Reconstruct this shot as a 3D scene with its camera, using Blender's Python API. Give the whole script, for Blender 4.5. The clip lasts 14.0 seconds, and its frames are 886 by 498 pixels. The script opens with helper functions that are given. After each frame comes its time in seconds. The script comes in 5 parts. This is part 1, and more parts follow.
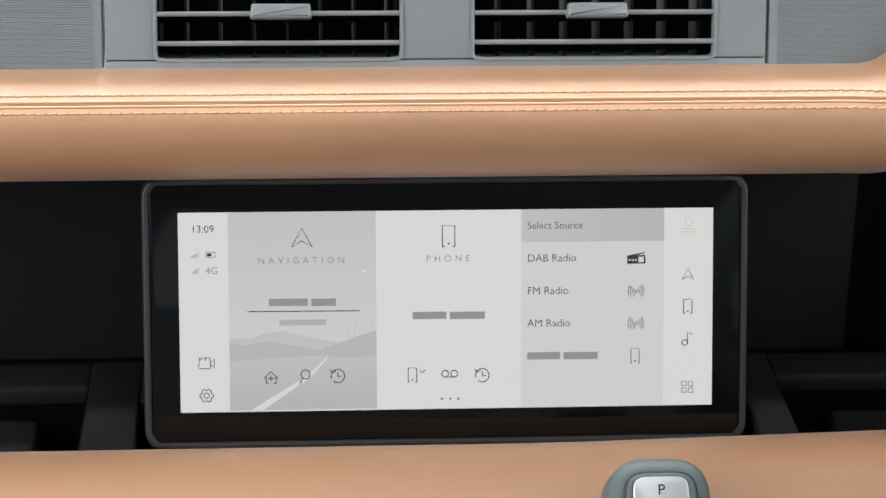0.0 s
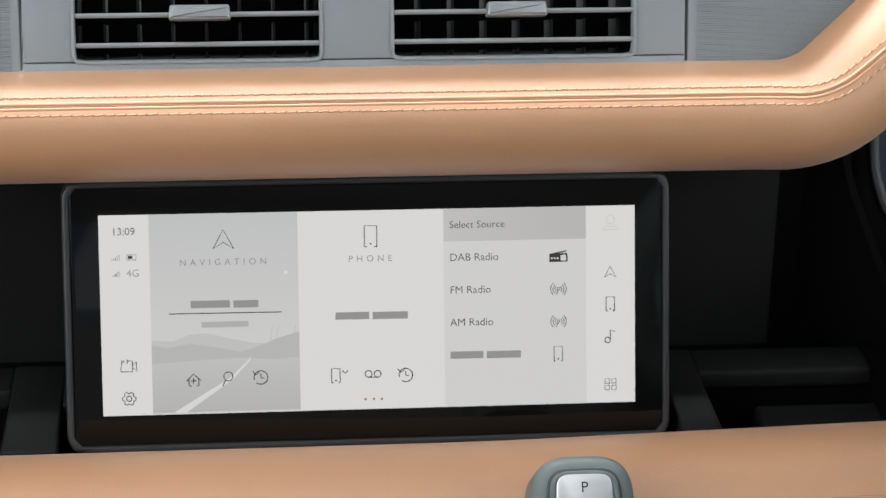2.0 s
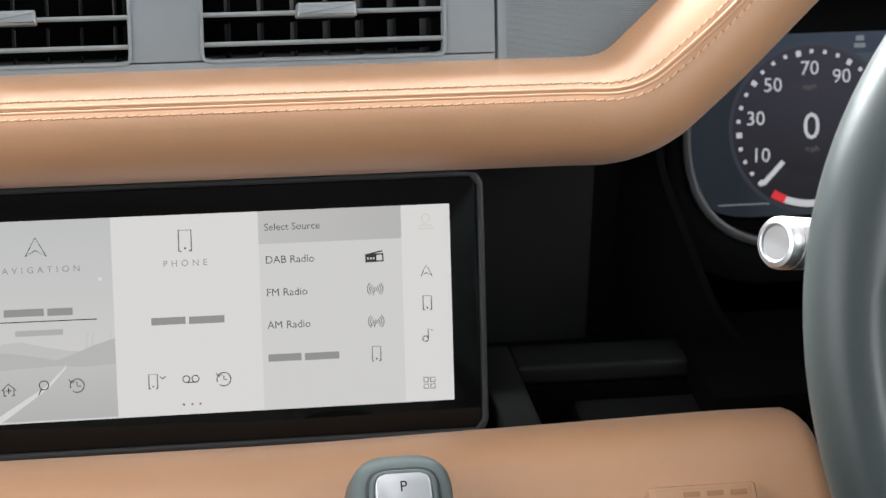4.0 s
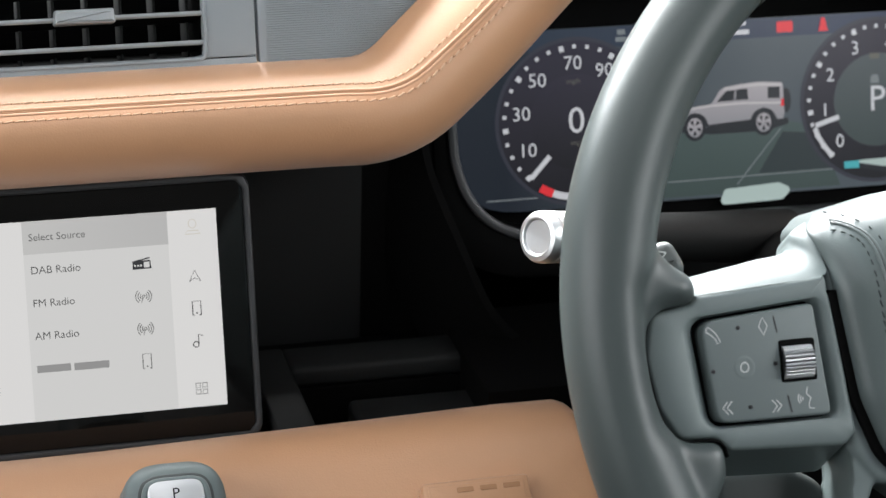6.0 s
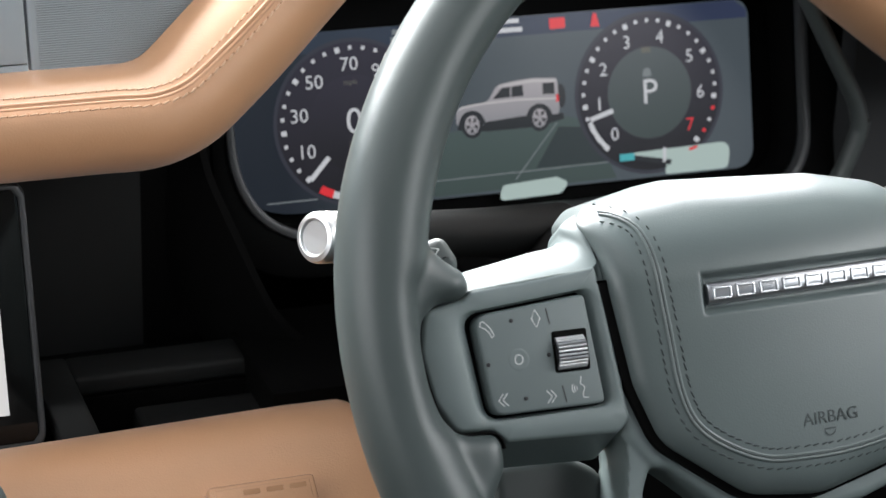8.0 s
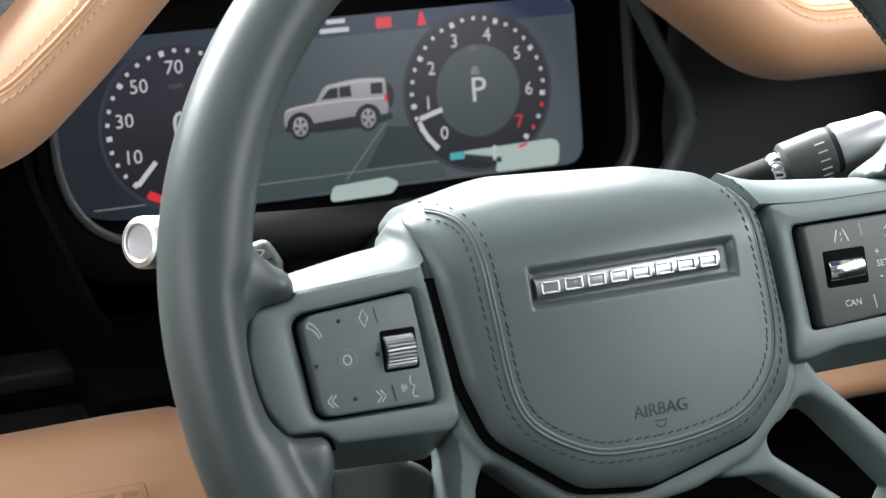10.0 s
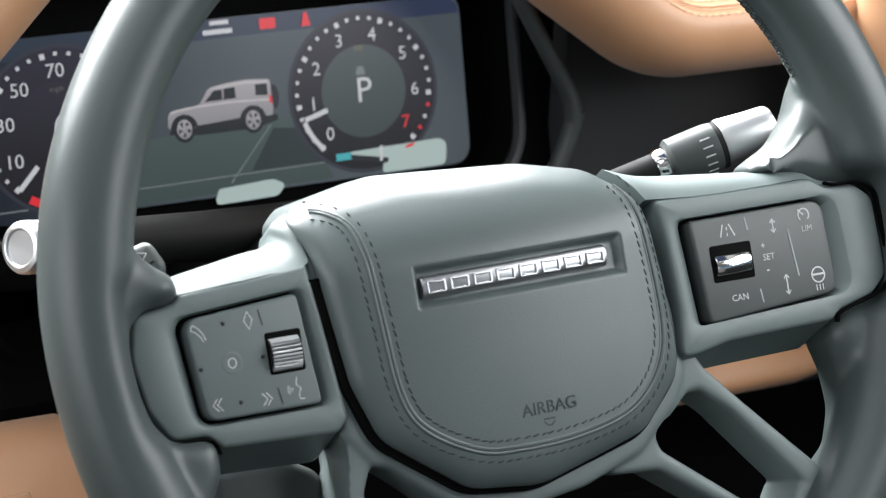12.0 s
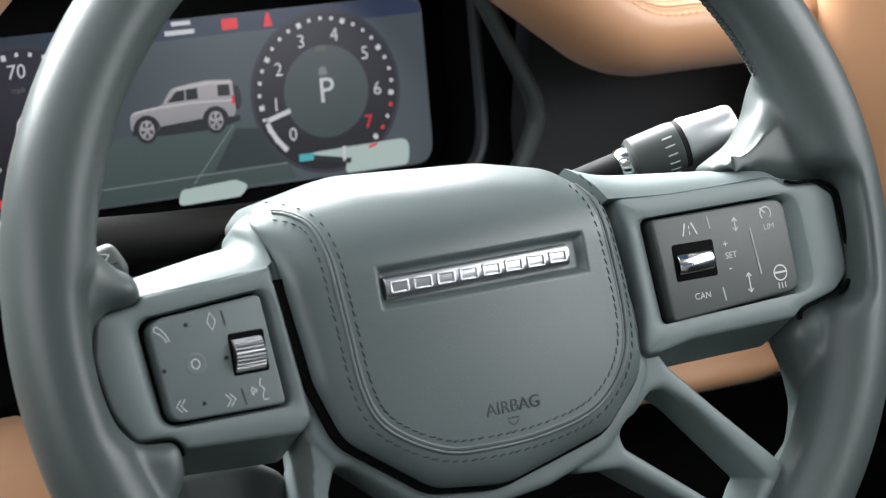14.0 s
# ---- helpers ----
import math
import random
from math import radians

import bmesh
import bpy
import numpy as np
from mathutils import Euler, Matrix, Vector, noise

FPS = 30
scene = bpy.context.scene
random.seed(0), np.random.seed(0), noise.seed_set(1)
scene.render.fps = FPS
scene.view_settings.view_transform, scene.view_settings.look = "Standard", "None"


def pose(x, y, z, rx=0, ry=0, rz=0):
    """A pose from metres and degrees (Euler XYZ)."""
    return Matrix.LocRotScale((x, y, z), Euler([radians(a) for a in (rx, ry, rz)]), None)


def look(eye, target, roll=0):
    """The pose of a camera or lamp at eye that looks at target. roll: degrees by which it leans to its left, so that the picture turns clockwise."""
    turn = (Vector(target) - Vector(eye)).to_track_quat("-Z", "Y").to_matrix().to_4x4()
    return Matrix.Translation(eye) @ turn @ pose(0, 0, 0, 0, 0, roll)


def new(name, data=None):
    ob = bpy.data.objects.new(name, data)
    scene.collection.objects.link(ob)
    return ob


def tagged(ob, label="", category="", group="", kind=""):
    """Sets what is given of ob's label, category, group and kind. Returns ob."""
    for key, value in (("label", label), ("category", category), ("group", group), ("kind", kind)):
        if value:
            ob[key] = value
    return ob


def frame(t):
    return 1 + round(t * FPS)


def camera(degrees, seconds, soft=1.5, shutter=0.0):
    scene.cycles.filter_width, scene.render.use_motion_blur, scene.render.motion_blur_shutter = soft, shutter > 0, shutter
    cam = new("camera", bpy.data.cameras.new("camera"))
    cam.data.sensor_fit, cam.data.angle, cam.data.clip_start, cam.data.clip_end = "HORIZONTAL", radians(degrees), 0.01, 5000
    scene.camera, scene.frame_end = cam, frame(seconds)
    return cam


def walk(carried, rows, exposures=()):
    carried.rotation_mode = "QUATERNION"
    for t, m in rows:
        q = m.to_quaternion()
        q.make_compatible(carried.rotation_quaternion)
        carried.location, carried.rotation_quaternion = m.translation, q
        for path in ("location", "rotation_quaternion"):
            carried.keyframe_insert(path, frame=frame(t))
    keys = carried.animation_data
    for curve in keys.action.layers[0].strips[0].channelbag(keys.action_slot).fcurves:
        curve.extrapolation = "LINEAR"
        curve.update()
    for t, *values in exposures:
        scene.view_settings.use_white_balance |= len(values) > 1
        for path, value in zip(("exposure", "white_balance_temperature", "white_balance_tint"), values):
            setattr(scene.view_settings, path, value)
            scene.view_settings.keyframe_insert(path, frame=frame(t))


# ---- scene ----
from mathutils.bvhtree import BVHTree

# ---------------- camera ----------------
cam = camera(22.0, 14.0, soft=1.2)
cam.data.dof.use_dof, cam.data.dof.focus_distance, cam.data.dof.aperture_fstop = True, 0.92, 18.0
PATH = [
    (0, (-0.06873, -0.92096, 0.42230), (-0.00284, -0.00313, 0.03082), 0.971),
    (0.5, (-0.06750, -0.92095, 0.42205), (0.00146, -0.00327, 0.03075), 0.978),
    (1, (-0.06598, -0.92104, 0.42180), (0.00853, -0.00367, 0.03079), 1.003),
    (1.5, (-0.06403, -0.92108, 0.42154), (0.01880, -0.00429, 0.03087), 1.035),
    (2, (-0.06164, -0.92125, 0.42141), (0.03134, -0.00532, 0.03101), 1.042),
    (4.5, (-0.04388, -0.92329, 0.42185), (0.13540, -0.01950, 0.03324), 1.398),
    (5, (-0.04026, -0.92392, 0.42217), (0.15968, -0.02434, 0.03388), 1.463),
    (5.5, (-0.03641, -0.92541, 0.42267), (0.18629, -0.03091, 0.03502), 1.518),
    (6, (-0.03291, -0.92790, 0.42331), (0.21104, -0.03866, 0.03636), 1.539),
    (6.5, (-0.02992, -0.93062, 0.42384), (0.23664, -0.04746, 0.03786), 1.598),
    (7, (-0.02798, -0.93302, 0.42425), (0.25933, -0.05600, 0.03916), 1.650),
    (7.5, (-0.02641, -0.93499, 0.42471), (0.28212, -0.06482, 0.04049), 1.744),
    (8, (-0.02509, -0.93616, 0.42484), (0.30190, -0.07249, 0.04124), 1.844),
    (8.5, (-0.02341, -0.93653, 0.42426), (0.32192, -0.07955, 0.04174), 1.934),
    (9, (-0.02140, -0.93594, 0.42318), (0.34017, -0.08519, 0.04175), 1.983),
    (11.5, (-0.01156, -0.92981, 0.41673), (0.41286, -0.10638, 0.04012), 2.244),
    (12, (-0.01126, -0.92952, 0.41640), (0.42134, -0.11012, 0.04032), 2.321),
    (12.5, (-0.01127, -0.92974, 0.41655), (0.42769, -0.11362, 0.04071), 2.376),
    (13, (-0.01128, -0.92992, 0.41657), (0.43193, -0.11600, 0.04095), 2.401),
    (13.5, (-0.01134, -0.93001, 0.41660), (0.43385, -0.11713, 0.04106), 2.412),
    (14, (-0.01122, -0.93018, 0.41659), (0.43539, -0.11805, 0.04110), 2.412),
]
walk(cam, [(t, look(eye, target, roll)) for t, eye, target, roll in PATH])

# ---------------- light ----------------
world = bpy.data.worlds.new("overcast_sky")
scene.world = world
world.use_nodes = True
wt = world.node_tree
sky = wt.nodes.new("ShaderNodeTexSky")
sky.sky_type = "NISHITA"
sky.sun_disc = False
sky.sun_elevation, sky.sun_rotation = radians(50), radians(-40)
wt.links.new(sky.outputs[0], wt.nodes["Background"].inputs[0])
wt.nodes["Background"].inputs[1].default_value = 0.05
sun = new("sun", bpy.data.lights.new("sun", "SUN"))
sun.data.energy, sun.data.angle, sun.data.color = 0.6, radians(25), (1.0, 0.96, 0.92)
sun.matrix_world = look((-2.0, 2.4, 3.7), (0, 0, 0))


def window_light(name, at, to, w, h, power, color=(1, 1, 1)):
    ob = new(name, bpy.data.lights.new(name, "AREA"))
    ob.data.shape, ob.data.size, ob.data.size_y = "RECTANGLE", w, h
    ob.data.energy, ob.data.color = power, color
    ob.matrix_world = look(at, to)
    return ob


window_light("windscreen_light", (0.18, 0.60, 0.66), (0.2, -0.25, 0.02), 1.5, 0.55, 104, (0.96, 0.985, 1.0))
window_light("passenger_window_light", (-0.80, -0.52, 0.40), (0.2, -0.15, 0.05), 0.9, 0.45, 6.5, (0.97, 0.99, 1.0))
window_light("driver_window_light", (0.92, -0.55, 0.45), (0.3, -0.2, 0.05), 0.7, 0.4, 7.0, (0.97, 0.99, 1.0))
window_light("rear_window_light", (0.0, -2.0, 0.55), (0.1, 0, 0.0), 1.2, 0.5, 0.8, (1.0, 0.98, 0.95))
# Unseen overhead lamp, added to brighten the wheel face and leather beam.
window_light("roof_fill_light", (-0.05, -0.22, 0.87), (0.1, -0.15, 0.0), 1.1, 0.55, 3.6, (0.98, 0.99, 1.0))


# ---------------- materials ----------------
def material(name, color, rough=0.5, metal=0.0, grain=0.0, grain_scale=900.0, mottle=0.06, bump=0.0, coat=0.0, spec=0.5, stretch=(1, 1, 1)):
    m = bpy.data.materials.new(name)
    m.use_nodes = True
    nt = m.node_tree
    b = nt.nodes["Principled BSDF"]
    b.inputs["Roughness"].default_value, b.inputs["Metallic"].default_value = rough, metal
    b.inputs["Specular IOR Level"].default_value = spec
    b.inputs["Coat Weight"].default_value = coat
    tc = nt.nodes.new("ShaderNodeTexCoord")
    mp = nt.nodes.new("ShaderNodeMapping")
    mp.inputs["Scale"].default_value = stretch
    nt.links.new(tc.outputs["Object"], mp.inputs["Vector"])
    big = nt.nodes.new("ShaderNodeTexNoise")
    big.inputs["Scale"].default_value, big.inputs["Detail"].default_value = 14, 5
    nt.links.new(mp.outputs[0], big.inputs["Vector"])
    ramp = nt.nodes.new("ShaderNodeValToRGB")
    for e, k in zip(ramp.color_ramp.elements, (1 - mottle, 1 + mottle)):
        e.color = tuple(min(1, c * k) for c in color) + (1,)
    ramp.color_ramp.elements[0].position, ramp.color_ramp.elements[1].position = 0.35, 0.65
    nt.links.new(big.outputs["Fac"], ramp.inputs["Fac"])
    nt.links.new(ramp.outputs["Color"], b.inputs["Base Color"])
    if bump:
        fine = nt.nodes.new("ShaderNodeTexVoronoi" if grain else "ShaderNodeTexNoise")
        fine.inputs["Scale"].default_value = grain_scale
        nt.links.new(mp.outputs[0], fine.inputs["Vector"])
        bp = nt.nodes.new("ShaderNodeBump")
        bp.inputs["Strength"].default_value, bp.inputs["Distance"].default_value = bump, 0.0004
        nt.links.new(fine.outputs[0], bp.inputs["Height"])
        nt.links.new(bp.outputs[0], b.inputs["Normal"])
        mr = nt.nodes.new("ShaderNodeMapRange")
        mr.inputs["To Min"].default_value, mr.inputs["To Max"].default_value = rough - 0.05, rough + 0.06
        nt.links.new(big.outputs["Fac"], mr.inputs["Value"])
        nt.links.new(mr.outputs[0], b.inputs["Roughness"])
    return m


def glowing(name, color, strength=1.0):
    m = bpy.data.materials.new(name)
    m.use_nodes = True
    b = m.node_tree.nodes["Principled BSDF"]
    b.inputs["Base Color"].default_value = (0.01, 0.01, 0.01, 1)
    b.inputs["Roughness"].default_value = 0.25
    b.inputs["Specular IOR Level"].default_value = 0.3
    b.inputs["Emission Color"].default_value = tuple(color) + (1,)
    b.inputs["Emission Strength"].default_value = strength
    return m


def glowing_fade(name, low, high, axis=2, lo=0.0, hi=1.0):
    """A lit screen area whose picture fades from low to high along one axis of the mesh."""
    m = glowing(name, low)
    nt = m.node_tree
    tc = nt.nodes.new("ShaderNodeTexCoord")
    sp = nt.nodes.new("ShaderNodeSeparateXYZ")
    nt.links.new(tc.outputs["Generated"], sp.inputs[0])
    ramp = nt.nodes.new("ShaderNodeValToRGB")
    ramp.color_ramp.elements[0].position, ramp.color_ramp.elements[1].position = lo, hi
    ramp.color_ramp.elements[0].color, ramp.color_ramp.elements[1].color = tuple(low) + (1,), tuple(high) + (1,)
    nt.links.new(sp.outputs[axis], ramp.inputs[0])
    nt.links.new(ramp.outputs[0], nt.nodes["Principled BSDF"].inputs["Emission Color"])
    return m


TAN = material("tan_leather", (0.52, 0.272, 0.138), 0.48, grain=1, grain_scale=1100, mottle=0.035, bump=0.12, spec=0.9)
TAN.node_tree.nodes["Principled BSDF"].inputs["Sheen Weight"].default_value = 0.2
TAN.node_tree.nodes["Principled BSDF"].inputs["Sheen Roughness"].default_value = 0.45
TAN_THREAD = material("tan_thread", (0.66, 0.42, 0.27), 0.6, mottle=0.1)
# Darker tan that paints shade into the seam, needle holes and slots.
TAN_SHADE = material("tan_shade", (0.40, 0.205, 0.10), 0.55, mottle=0.05)
GREEN = material("green_grey_leather", (0.084, 0.104, 0.103), 0.36, grain=1, grain_scale=1500, mottle=0.04, bump=0.07)
GREEN_RIM = material("green_grey_rim_leather", (0.052, 0.065, 0.064), 0.40, spec=0.5, grain=1, grain_scale=1500, mottle=0.04, bump=0.07)
GREEN_PLASTIC = material("green_grey_plastic", (0.125, 0.154, 0.153), 0.48, mottle=0.04, bump=0.1, grain_scale=2500)
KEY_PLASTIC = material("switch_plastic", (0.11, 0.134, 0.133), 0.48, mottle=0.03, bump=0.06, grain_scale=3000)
# Shaded copy of the switch plastic for the right pack; also colours dark trim.
KEY_DARK_SHADED = material("dark_and_shaded_plastic", (0.045, 0.052, 0.051), 0.45, mottle=0.03, bump=0.06, grain_scale=3000)
FASCIA = material("grey_fascia_plastic", (0.25, 0.275, 0.29), 0.55, mottle=0.03, bump=0.08, grain_scale=2500)
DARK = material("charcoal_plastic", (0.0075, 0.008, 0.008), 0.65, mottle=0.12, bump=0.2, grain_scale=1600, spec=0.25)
# Near black: black parts, and recesses whose deep shade is in the colour.
DARKER = material("black_and_shaded_plastic", (0.002, 0.002, 0.002), 0.7, mottle=0.15, bump=0.15, grain_scale=1600, spec=0.05)
BEZEL = material("housing_plastic", (0.03, 0.031, 0.033), 0.45, mottle=0.06, bump=0.1, grain_scale=2500)
BADGE = material("badge_metal", (0.46, 0.47, 0.49), 0.36, 1.0, mottle=0.04, bump=0.05, grain_scale=3500)
GLASS_BLACK = material("black_glass", (0.004, 0.004, 0.004), 0.06, mottle=0.02, spec=0.3)
SATIN = material("satin_metal", (0.68, 0.69, 0.70), 0.40, 1.0, mottle=0.04, bump=0.05, grain_scale=3500, stretch=(1, 12, 1))
CHROME = material("chrome", (0.80, 0.80, 0.80), 0.14, 1.0, mottle=0.03)
SILVER_SLAT = material("silver_slat", (0.30, 0.32, 0.33), 0.4, 0.3, mottle=0.05)
THREAD_DARK = material("dark_thread", (0.032, 0.041, 0.041), 0.7, mottle=0.1)
MARK = material("pale_print", (0.48, 0.50, 0.49), 0.6, mottle=0.02)
MARK_DIM = material("dim_print", (0.27, 0.30, 0.29), 0.6, mottle=0.02)
INK = material("ink", (0.012, 0.012, 0.014), 0.6, mottle=0.02)
CABIN = material("cabin_trim", (0.20, 0.19, 0.18), 0.85, mottle=0.08, bump=0.3, grain_scale=500)
PALE_ROOF = material("pale_headlining", (0.55, 0.54, 0.52), 0.9, mottle=0.04, bump=0.3, grain_scale=600)
CARPET = material("black_carpet", (0.02, 0.02, 0.02), 0.95, mottle=0.2, bump=0.5, grain_scale=700)
UI_WHITE = glowing("screen_white", (0.667, 0.658, 0.649))
UI_GREY = glowing("screen_grey", (0.597, 0.592, 0.583))
UI_HEAD = glowing_fade("screen_heading", (0.498, 0.493, 0.484), (0.442, 0.437, 0.432), 0)
UI_SKY = glowing_fade("screen_sky", (0.620, 0.606, 0.597), (0.498, 0.508, 0.503), 2)
UI_HILL = glowing("screen_hill", (0.442, 0.440, 0.437))
UI_HILL_FAR = glowing("screen_far_hill", (0.498, 0.496, 0.493))
UI_LAND = glowing_fade("screen_land", (0.432, 0.428, 0.423), (0.498, 0.495, 0.489), 2)
UI_ROAD = glowing("screen_road", (0.639, 0.639, 0.630))
UI_INK = glowing("screen_ink", (0.028, 0.028, 0.03))
UI_SOFT = glowing("screen_soft_ink", (0.11, 0.11, 0.108))
UI_PALE = glowing("screen_pale_ink", (0.27, 0.27, 0.265))
UI_BAR = glowing("screen_text_bar", (0.27, 0.268, 0.265))
UI_BAR_PALE = glowing("screen_pale_text_bar", (0.40, 0.40, 0.395))
UI_FAINT = glowing("screen_faint_ink", (0.56, 0.52, 0.45))
UI_DOT = glowing("screen_dot", (0.25, 0.17, 0.13))
# Background glow lifted: the grey haze reflected on the glass is in its colour.
CL_BACK = glowing_fade("cluster_picture_hazed", (0.010, 0.014, 0.022), (0.060, 0.075, 0.088), 0, 0.10, 0.48)
CL_HEAD = glowing_fade("cluster_header", (0.022, 0.032, 0.052), (0.030, 0.040, 0.080), 0, 0.2, 1.0)
CL_GROUND = glowing_fade("cluster_ground", (0.040, 0.060, 0.058), (0.055, 0.080, 0.078), 2)
CL_ROAD = glowing("cluster_road", (0.024, 0.034, 0.037))
CL_RIM = glowing("cluster_dial_rim", (0.030, 0.032, 0.045))
CL_DIAL = glowing_fade("cluster_dial", (0.010, 0.010, 0.013), (0.024, 0.021, 0.034), 2)
# Greenish reflections on the glass are put into this dial's glow.
CL_DIAL_R = glowing_fade("cluster_dial_hazed", (0.040, 0.056, 0.056), (0.062, 0.076, 0.082), 2)
CL_WHITE = glowing("cluster_white", (0.50, 0.51, 0.54))
CL_DIM = glowing("cluster_dim", (0.16, 0.18, 0.19))
CL_UNIT = glowing("cluster_unit", (0.10, 0.10, 0.085))
CL_RED = glowing("cluster_red", (0.62, 0.03, 0.04))
CL_TEAL = glowing("cluster_teal", (0.06, 0.36, 0.40))
CL_PANEL = glowing("cluster_panel", (0.36, 0.45, 0.43))
CL_CAR = glowing_fade("cluster_car_paint", (0.22, 0.22, 0.24), (0.34, 0.32, 0.34), 2)
CL_CAR_LIT = glowing("cluster_car_lit_paint", (0.44, 0.42, 0.43))
CL_CAR_DARK = glowing("cluster_car_dark", (0.016, 0.018, 0.022))


# ---------------- mesh helpers ----------------
def put(name, verts, faces, mat, parent=None, label="", smooth=True, m=None, angle=40):
    me = bpy.data.meshes.new(name)
    me.from_pydata([tuple(v) for v in verts], [], faces)
    me.validate()
    me.materials.append(mat)
    bm = bmesh.new()
    bm.from_mesh(me)
    bmesh.ops.recalc_face_normals(bm, faces=bm.faces)
    if smooth:
        for f in bm.faces:
            f.smooth = True
        for e in bm.edges:
            if len(e.link_faces) == 2 and e.calc_face_angle(0) > radians(angle):
                e.smooth = False
    bm.to_mesh(me)
    bm.free()
    ob = new(name, me)
    if parent is not None:
        ob.parent = parent
    if m is not None:
        ob.matrix_local = m
    if label:
        ob["label"] = label
    return ob


def thing(name, m, label, category, group="", kind=""):
    ob = new(name)
    ob.matrix_world = m
    ob.empty_display_size = 0.02
    return tagged(ob, label, category, group, kind)


def rounded(corners, seg=6):
    """The outline of a polygon whose corners (x, y, radius) are rounded; it runs as the corners do."""
    out, n = [], len(corners)
    for i in range(n):
        p, a, b = (Vector(corners[k % n][:2]) for k in (i, i - 1, i + 1))
        r = corners[i][2]
        u, w = (a - p).normalized(), (b - p).normalized()
        half = math.acos(max(-1, min(1, u.dot(w)))) / 2
        t = min(r / max(math.tan(half), 1e-6), 0.49 * (a - p).length, 0.49 * (b - p).length)
        s, e = p + u * t, p + w * t
        for k in range(seg + 1):
            f = k / seg
            out.append(s * (1 - f) ** 2 + p * 2 * f * (1 - f) + e * f * f)
    return out


def inset(pts, d):
    """The closed outline moved inwards by d (anticlockwise outlines)."""
    n, out = len(pts), []
    area = sum(pts[i - 1].x * pts[i].y - pts[i].x * pts[i - 1].y for i in range(n))
    sgn = 1 if area > 0 else -1
    for i in range(n):
        t = pts[(i + 1) % n] - pts[i - 1]
        t = t.normalized() if t.length > 1e-9 else Vector((1, 0))
        out.append(pts[i] + Vector((-t.y, t.x)) * d * sgn)
    return out


def rings(outlines):
    """Verts and faces of closed rings (x, y, z) joined one to the next; first and last are capped."""
    verts, faces, n = [], [], len(outlines[0])
    for ring in outlines:
        verts += ring
    for k in range(len(outlines) - 1):
        for i in range(n):
            j = (i + 1) % n
            faces.append((k * n + i, k * n + j, (k + 1) * n + j, (k + 1) * n + i))
    faces.append(tuple(range(n)))
    faces.append(tuple(range((len(outlines) - 1) * n, len(outlines) * n)))
    return verts, faces


def plate(name, outline, z0, z1, bevel, mat, parent=None, label="", m=None, steps=3):
    """A flat piece from z0 up to z1 with its upper edge rounded."""
    rr = [[(p.x, p.y, z0) for p in outline]]
    for k in range(steps + 1):
        a = math.pi / 2 * k / steps
        rr.append([(p.x, p.y, z1 - bevel + bevel * math.sin(a)) for p in inset(outline, bevel * (1 - math.cos(a)))])
    v, f = rings(rr)
    return put(name, v, f, mat, parent, label, m=m)


def around(pts, mid, n):
    """n points of a closed outline, at even angles round a point inside it."""
    out, m = [], len(pts)
    for j in range(n):
        d = Vector((math.cos(2 * math.pi * j / n), math.sin(2 * math.pi * j / n)))
        best = None
        for i in range(m):
            p, e = pts[i] - mid, pts[(i + 1) % m] - pts[i]
            den = d.x * e.y - d.y * e.x
            if abs(den) < 1e-12:
                continue
            t, u = (p.x * e.y - p.y * e.x) / den, (p.x * d.y - p.y * d.x) / den
            if t > 0 and -1e-6 <= u <= 1 + 1e-6 and (best is None or t > best):
                best = t
        out.append(mid + d * (best or 0.001))
    return out


def frame_plate(name, outer, inner, z0, z1, bevel, mat, parent=None, label="", m=None, n=180):
    """A flat piece with an opening, its two upper edges rounded."""
    mid = sum(inner, Vector((0, 0))) / len(inner)
    o, i = around(outer, mid, n), around(inner, mid, n)
    rr = [[(p.x, p.y, z0) for p in o], [(p.x, p.y, z1 - bevel) for p in o], [(p.x, p.y, z1 - bevel * 0.3) for p in inset(o, bevel * 0.3)],
          [(p.x, p.y, z1) for p in inset(o, bevel)], [(p.x, p.y, z1) for p in inset(i, -bevel)],
          [(p.x, p.y, z1 - bevel * 0.3) for p in inset(i, -bevel * 0.3)], [(p.x, p.y, z1 - bevel) for p in i], [(p.x, p.y, z0) for p in i]]
    verts, faces = [], []
    for ring in rr:
        verts += ring
    for k in range(len(rr)):
        k2 = (k + 1) % len(rr)
        for a in range(n):
            b = (a + 1) % n
            faces.append((k * n + a, k * n + b, k2 * n + b, k2 * n + a))
    return put(name, verts, faces, mat, parent, label, m=m)


def box(name, x0, x1, y0, y1, z0, z1, mat, parent=None, label="", bevel=0.0, m=None):
    bm = bmesh.new()
    bmesh.ops.create_cube(bm, size=1, matrix=Matrix.LocRotScale(((x0 + x1) / 2, (y0 + y1) / 2, (z0 + z1) / 2), None, (abs(x1 - x0), abs(y1 - y0), abs(z1 - z0))))
    if bevel:
        bmesh.ops.bevel(bm, geom=list(bm.edges), offset=bevel, segments=3, profile=0.5, affect="EDGES")
    me = bpy.data.meshes.new(name)
    bm.to_mesh(me)
    bm.free()
    me.materials.append(mat)
    for p in me.polygons:
        p.use_smooth = bool(bevel)
    ob = new(name, me)
    if parent is not None:
        ob.parent = parent
    if m is not None:
        ob.matrix_local = m
    if label:
        ob["label"] = label
    return ob


